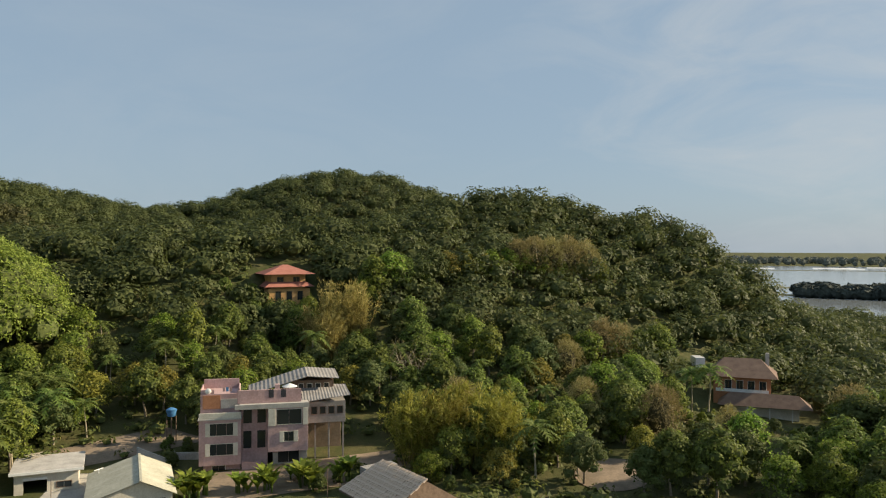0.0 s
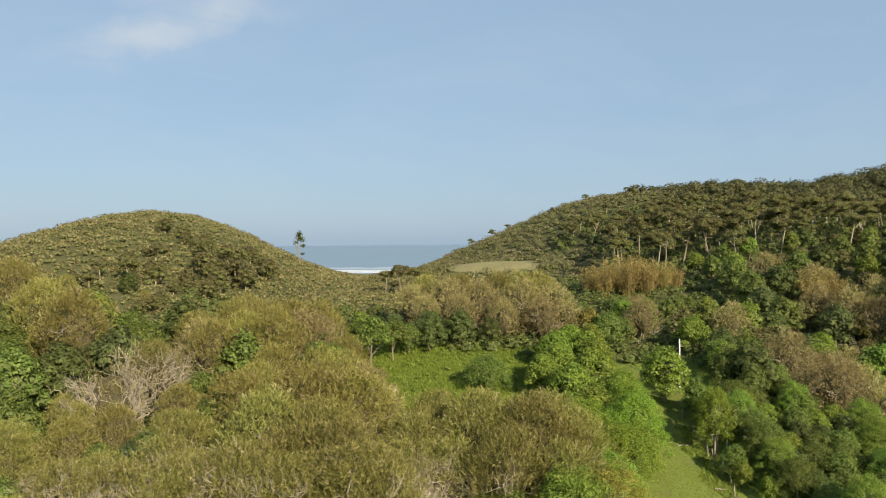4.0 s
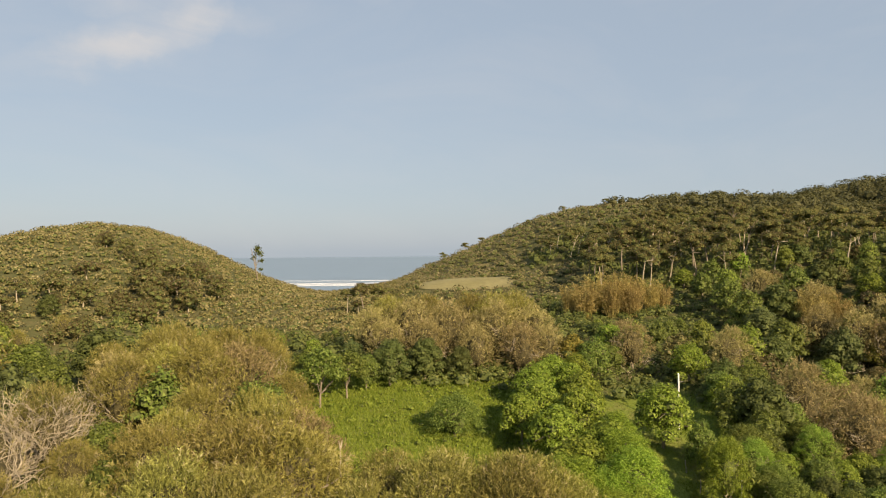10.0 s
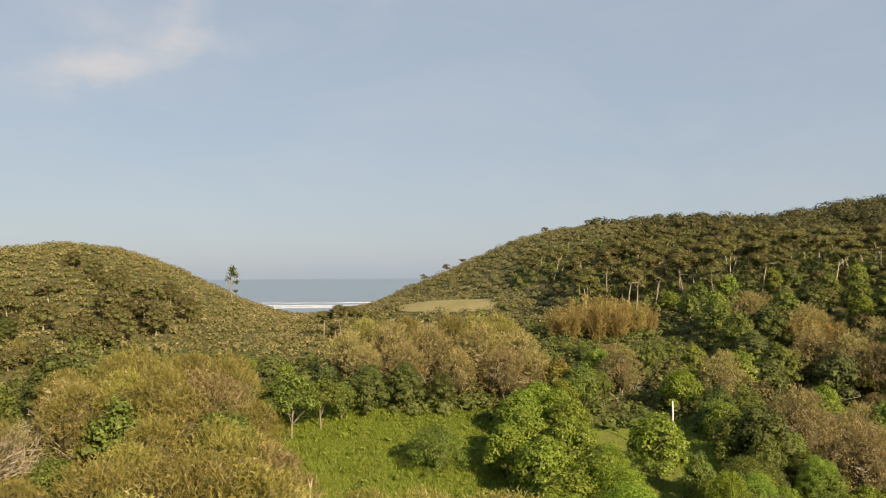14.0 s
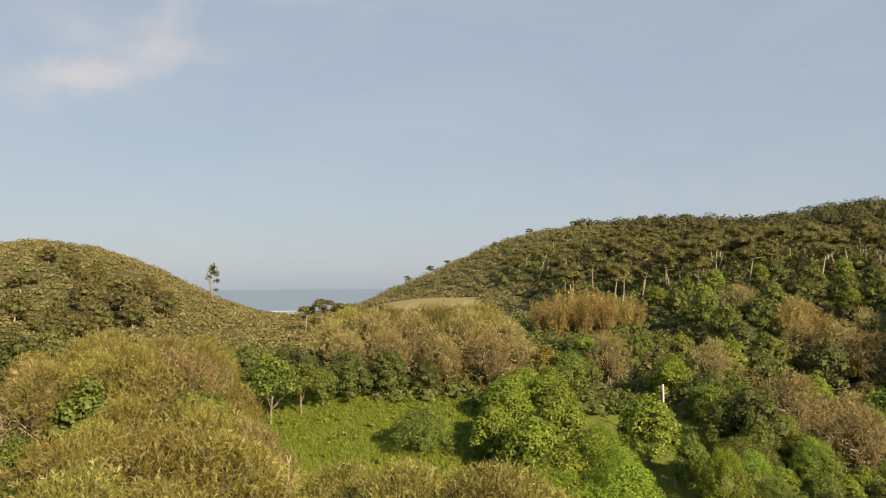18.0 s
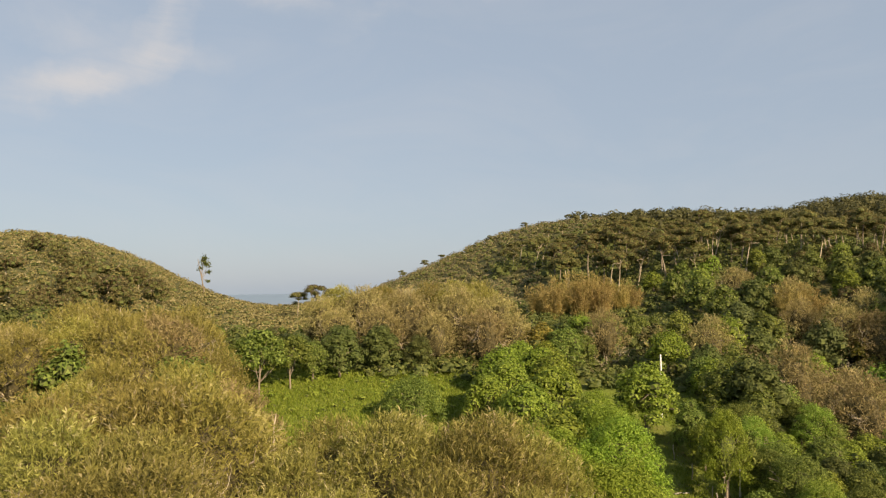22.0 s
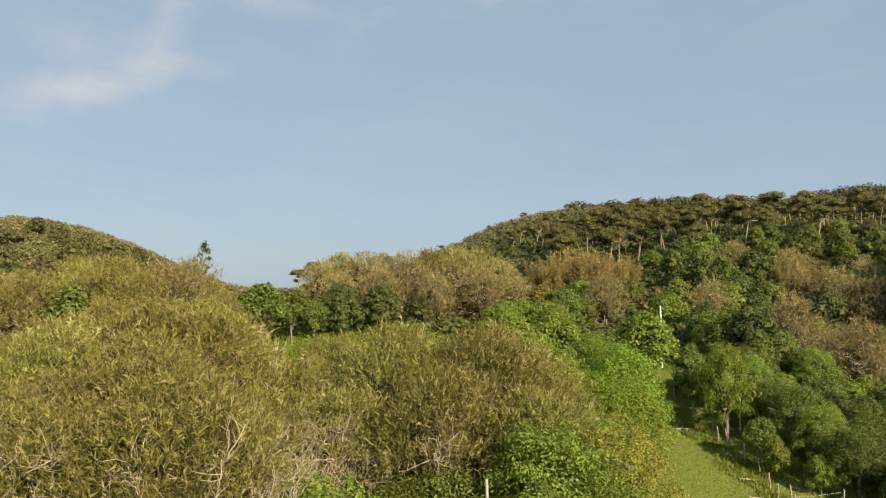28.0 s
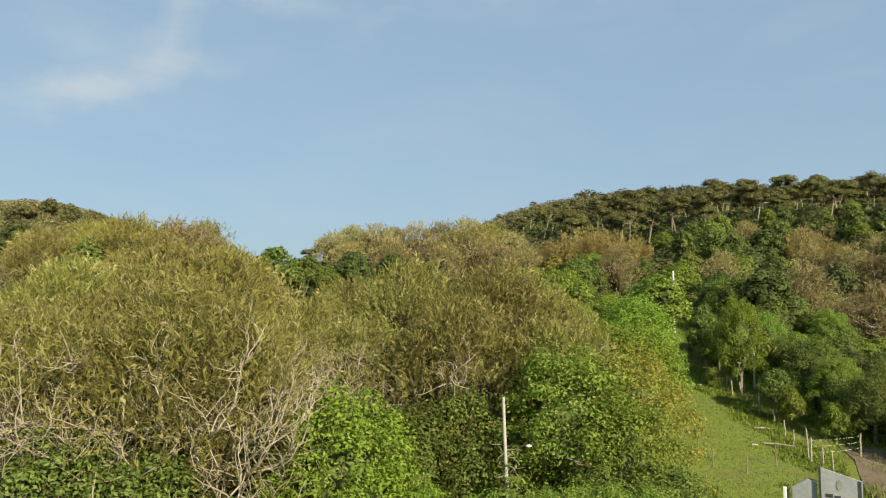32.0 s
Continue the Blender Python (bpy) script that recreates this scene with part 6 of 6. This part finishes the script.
def fences():
    rng = random.Random(7)
    line = []
    for i in range(12):
        y = (62.4, 63.2, 64.2, 66.2, 67.7, 70.0, 72.0, 74.2, 75.6, 76.6, 80.0, 83.5)[i]
        x = float(np.interp(y, (62, 64.2, 66, 70, 77, 84), (23.9, 23.35, 23.45, 24.25, 23.8, 23.6)))
        hi = 1.72 if i == 2 else rng.uniform(0.95, 1.4)
        round_post("fence_post", "pale weathered wooden fence post beside the grass path", "fence post", x, y, hi, 0.055, M["post"], (rng.uniform(-0.14, 0.14), rng.uniform(-0.12, 0.12)), "fence posts by the path")
        line.append((x, y, float(height(x, y)) + hi))
    cross = []
    for x, y in ((16.9, 64.4), (17.2, 62.9), (14.7, 61.4), (18.65, 62.0), (20.8, 62.9), (15.2, 58.9)):
        hi = rng.uniform(0.95, 1.3)
        round_post("fence_post", "thin grey wooden fence post across the grass", "fence post", x, y, hi, 0.038, M["grey_bark"], (rng.uniform(-0.1, 0.1), 0), "fence posts across the path")
        cross.append((x, y, float(height(x, y)) + hi))
    gate = []
    for x, y, hi in ((23.3, 63.9, 1.3), (26.6, 64.5, 1.35)):
        round_post("gate_post", "pale wooden post of the wire gate", "gate post", x, y, hi, 0.06, M["post"], (0.05, 0), "posts of the wire gate")
        gate.append((x, y, float(height(x, y)) + hi))
    def wires(name, label, posts, downs):
        some = []
        for a, b in zip(posts, posts[1:]):
            for d in downs:
                p = np.array([np.array(a) * (1 - s) + np.array(b) * s - (0, 0, d + 0.06 * math.sin(math.pi * s)) for s in np.linspace(0, 1, 4)])
                some.append(tube(p, np.full(4, 0.003), 3))
        ob = new(name, mesh_of(name, *joined(*some), M["wire"]))
        tagged(ob, label, "wire", kind="stuff")
    wires("fence_wire", "thin slack wires between the fence posts", line, (0.15, 0.55, 0.95))
    wires("gate_wire", "thin wires of the gate across the track", gate, (0.12, 0.45, 0.8))
    for x, y, long, turn in ((22.4, 69.0, 0.9, -15), (21.8, 66.4, 1.7, -38), (20.85, 66.1, 0.4, 3), (21.4, 77.5, 1.2, 8)):
        lg = thing("fallen_log", "pale fallen log lying in the grass", "log", x, y, float(height(x, y)) + 0.03, turn, "fallen logs on the grass")
        v, f = tube([(0, 0, 0.03), (long * 0.4, 0.06, 0.06), (long, 0, 0.02)], (0.07, 0.06, 0.045), 8)
        part("bole", mesh_of("bole", v, f, M["post"], True), M["post"], lg)


def poles():
    z = float(height(4.26, 51.9))
    p = round_post("utility_pole", "old grey concrete pole overgrown with dead twigs", "utility pole", 4.26, 51.9, 6.06 - z, 0.09, M["pole"], (-0.14, 0))
    rng = np.random.default_rng(3)
    for i in range(40):
        zz = rng.uniform(0.4, 0.74) * (6.06 - z)
        a = rng.uniform(0, 2 * math.pi)
        b, _ = branch(rng, (-0.06, 0, zz), (math.cos(a), math.sin(a), rng.uniform(-0.1, 0.4)), rng.uniform(0.35, 0.95), 0.018, 0.4, 5, 4)
        part("dead_twig", mesh_of("dead_twig", *b, M["pale"], True), M["pale"], p, "dead pale creeper twig")
    block("lamp_arm", p, M["wood"], 0.0, 0.8, -0.01, 0.01, 5.0, 5.015, bevel=0.003)
    bm = bmesh.new()
    bmesh.ops.create_uvsphere(bm, u_segments=10, v_segments=6, radius=0.09, matrix=Matrix.Translation((0.86, 0, 5.0)) @ Matrix.Diagonal((1.4, 0.8, 0.7, 1)))
    part("lamp_head", bm, M["white"], p, "small white lamp head", True)
    z = float(height(26, 93.2))
    q = round_post("utility_pole", "white concrete pole standing among the trees", "utility pole", 26.0, 93.2, 12.2 - z, 0.1, M["white"])
    block("bracket", q, M["concrete"], 0.08, 0.5, -0.03, 0.03, 11.3 - z, 11.36 - z)
    z = float(height(26.7, 54))
    round_post("white_post", "tall white post by the track", "post", 26.7, 54.0, 4.6 - z, 0.11, M["white"])
    round_post("pale_post", "slim pale post between trees", "post", 26.4, 77.4, 7.3 - float(height(26.4, 77.4)), 0.07, M["white"])
    s = thing("dead_snag", "bleached forked dead trunk at the edge of the clearing", "dead tree", -7.2, 72.0, float(height(-7.2, 72)), 0)
    rng = np.random.default_rng(8)
    top = 11.5 - float(height(-7.2, 72))
    t, pts = branch(rng, (0, 0, -0.3), (0.02, 0, 1), top - 1.1, 0.17, 0.05, 6, 7)
    part("trunk", mesh_of("trunk", *t, M["pale"], True), M["pale"], s)
    for way in ((-0.2, 0, 1), (0.16, 0.1, 1)):
        t, _ = branch(rng, pts[-1], way, 0.7, 0.08, 0.1, 4, 6)
        part("fork", mesh_of("fork", *t, M["pale"], True), M["pale"], s)
    for x, y, hi in ((59.5, 73.6, 1.5), (58.2, 71.2, 1.5), (60.8, 75.4, 1.5), (57.0, 69.0, 1.5), (55.8, 67.0, 1.5)):
        round_post("yard_post", "white post of the fence along the yard", "fence post", x, y, hi, 0.09, M["white"], (0, 0), "white posts along the yard")
    c = round_post("clothes_post", "white T-shaped post in the yard", "post", 68.6, 66.6, 2.6, 0.08, M["white"])
    block("bar", c, M["white"], -0.7, 0.7, -0.05, 0.05, 2.5, 2.6)
    for x, y in ((60.2, 64.5), (77.2, 38.6)):
        round_post("yard_pole", "slim dark pole in the yard", "pole", x, y, 4.2, 0.05, M["wood"])


def sign():
    """Two grey-white panels with sloping tops beside the gate."""
    x, y = 16.36, 50.4
    z = float(height(x, y))
    s = thing("entrance_sign", "grey-white entrance sign of two slant-topped panels with dark lettering", "sign", x, y, z, -30)
    H = 3.3 - z
    prism("panel", s, M["panel"], ((0.1, -0.4), (1.55, -0.4), (1.55, H - 0.42), (0.1, H)), 0, 0.12)
    prism("edge", s, M["ink"], ((0.02, -0.4), (0.097, -0.4), (0.097, H + 0.02), (0.02, H + 0.04)), -0.03, 0.15, "dark edge of the panel")
    prism("edge", s, M["ink"], ((1.4, -0.4), (1.5, -0.4), (1.5, H - 0.42), (1.4, H - 0.39)), -0.02, -0.003, "dark stripe on the panel")
    prism("side_panel", s, M["panel"], ((-0.95, -0.4), (-0.05, -0.4), (-0.05, H - 0.62), (-0.4, H - 0.5), (-0.95, H - 0.85)), 0.1, 0.2, "lower grey-white panel")
    block("side_post", s, M["ink"], -1.15, -1.05, 0.05, 0.2, -0.4, H - 0.95)
    block("side_post", s, M["white"], -1.3, -1.16, 0.05, 0.2, -0.4, H - 0.9)
    bm = bmesh.new()
    bmesh.ops.create_cone(bm, cap_ends=True, segments=8, radius1=0.16, radius2=0.16, depth=0.012, matrix=Matrix.Translation((0.75, -0.01, H - 0.62)) @ Matrix.Rotation(math.pi / 2, 4, "X") @ Matrix.Diagonal((0.7, 1.3, 1, 1)))
    part("emblem", bm, M["concrete"], s, "grey leaf-shaped emblem")
    for i, (a, b) in enumerate(((0.25, 0.5), (0.56, 0.78), (0.84, 1.24))):
        block("lettering", s, M["ink"], a, b, -0.012, -0.003, H - 1.12 - 0.05 * i, H - 0.98 - 0.05 * i, bevel=0)
    block("lettering", s, M["ink"], 0.3, 1.15, -0.012, -0.003, H - 1.42, H - 1.34, bevel=0)


def tracks():
    def lane(u, v):
        y = 36 + 30 * u
        return np.interp(y, (36, 50, 59, 64, 75), (26.4, 24.9, 25.0, 27.2, 28.2)) + (v - 0.5) * np.interp(y, (36, 62, 75), (4.2, 2.7, 1.4)), y + 0 * v
    sheet("dirt_track", lane, M["track"], "pale dirt track between fence and wood", "track", 0.06, 60, 6)
    def yard(u, v):
        return 50 + 20 * u + 9.5 * v * (1 - 0.3 * u), 61.5 + 13.5 * u - 11 * v
    sheet("gravel_yard", yard, M["gravel"], "pale gravel yard before the garage", "yard", 0.07, 16, 10)
    def dune(u, v):
        a = 2 * np.pi * u
        return 7.5 + 14 * v * np.cos(a), 196 + 11 * v * np.sin(a)
    sheet("dune_top", dune, M["dune"], "tan grassy top of the dune", "dune", 0.12, 40, 8)
    def lot(u, v):
        a = 2 * np.pi * u
        return 103 + 7 * v * np.cos(a), 10 + 5 * v * np.sin(a)
    sheet("bare_soil", lot, M["soil"], "bare reddish soil of an open lot", "soil", 0.1, 30, 5)
    def plot(u, v):
        return 70 + 22 * u + 8 * v, 52 - 20 * u + 7 * v
    sheet("trodden_yard", plot, M["soil"], "trodden bare soil before the pink house", "soil", 0.09, 14, 8)
    def bank(u, v):
        return 72 + 16 * u, 84 - 9 * u - 9 * v
    sheet("bare_bank", bank, M["soil"], "bare reddish bank behind the garage", "soil", 0.12, 14, 8)
    def beach(u, v):
        return -330 + 500 * u, 470 + 270 * v + 10 * np.sin(9 * u)
    sheet("beach", beach, M["sand"], "pale beach sand behind the surf", "beach", 0.15, 40, 20)


def far_shore():
    def strip(x0, y0, x1, y1, deep):
        def fn(u, v):
            w = np.sin(np.pi * np.clip(u, 0.001, 0.999)) ** 0.4
            return x0 + (x1 - x0) * u + (v - 0.5) * deep * w, y0 + (y1 - y0) * u
        return fn
    for x0, y0, x1, y1, deep, mat, label in ((640, 60, 690, -30, 26, M["grass_flat"], "low green spit in the lagoon"), (565, 20, 575, -40, 10, M["sand"], "pale sand bar in the lagoon"),
                                              (1180, 120, 1260, -520, 14, M["grass_flat"], "thin dark bank across the lagoon")):
        u, v = np.meshgrid(np.linspace(0, 1, 30), np.linspace(0, 1, 5))
        x, y = strip(x0, y0, x1, y1, deep)(u, v)
        z = SEA + 0.9 * np.sin(np.pi * v) - 0.2
        i = np.arange(u.size).reshape(u.shape)
        f = np.stack([i[:-1, :-1], i[:-1, 1:], i[1:, 1:], i[1:, :-1]], -1).reshape(-1, 4)
        tagged(new("spit", mesh_of("spit", np.stack([x, y, z], -1), f, mat, True)), label, "bank", kind="structure")
    rng = np.random.default_rng(77)
    def grove(name, label, n, xs, ys, size, mat):
        lobes = []
        for _ in range(n):
            x, y, s = rng.uniform(*xs), rng.uniform(*ys), size * rng.uniform(0.7, 1.3)
            lobes.append((x + 0.2 * (y + 40), y, SEA + s * 1.0, s, s * 1.2, s * 1.15))
        ob = new(name, mesh_of(name, *joined(core(lobes, 0.85, 6, 4), leaves(rng, lobes, 60 * n, 1.3, 0.6, low=-0.1)), mat))
        tagged(ob, label, "wood", kind="stuff")
    grove("mangrove_wood", "dark grey-green wood standing in the lagoon", 260, (545, 585), (-110, -14), 3.4, M["mangrove"])
    grove("far_shore_wood", "distant low woods beyond the lagoon", 420, (1500, 1900), (-900, 330), 6.0, M["shore"])
    v, f, k = [], [], 0
    for x, y, long in ((1290, 60, 46), (1330, -40, 60), (1300, -70, 40), (1360, -150, 60), (1320, -210, 50), (1400, -120, 50)):
        p = np.array([(x - 3, y, SEA + 0.2), (x - 3, y - long, SEA + 0.2), (x + 3, y - long, SEA + 1.2), (x + 3, y, SEA + 1.2)])
        v.append(p)
        f.append(np.arange(4)[None] + k)
        k += 4
    tagged(new("far_surf_lines", mesh_of("far_surf_lines", np.concatenate(v), np.concatenate(f), M["foam"])), "pale sand lines far over the lagoon", "sand bar", kind="stuff")


M["mangrove"] = plain("mangrove_leaves", (0.05, 0.062, 0.052), (0.085, 0.1, 0.085), 0.08, 0.9, 0.5)
# pale grey-green: distance haze over the far woods is put into the colour
M["shore"] = plain("hazed_far_leaves", (0.12, 0.135, 0.11), (0.17, 0.18, 0.15), 0.01, 0.9, 0.1)
M["grass_flat"] = plain("marsh_grass", (0.07, 0.075, 0.05), (0.1, 0.105, 0.07), 0.05, 0.95, 0.2)
far_shore()
houses()
tiled_house()
fences()
poles()
sign()
tracks()
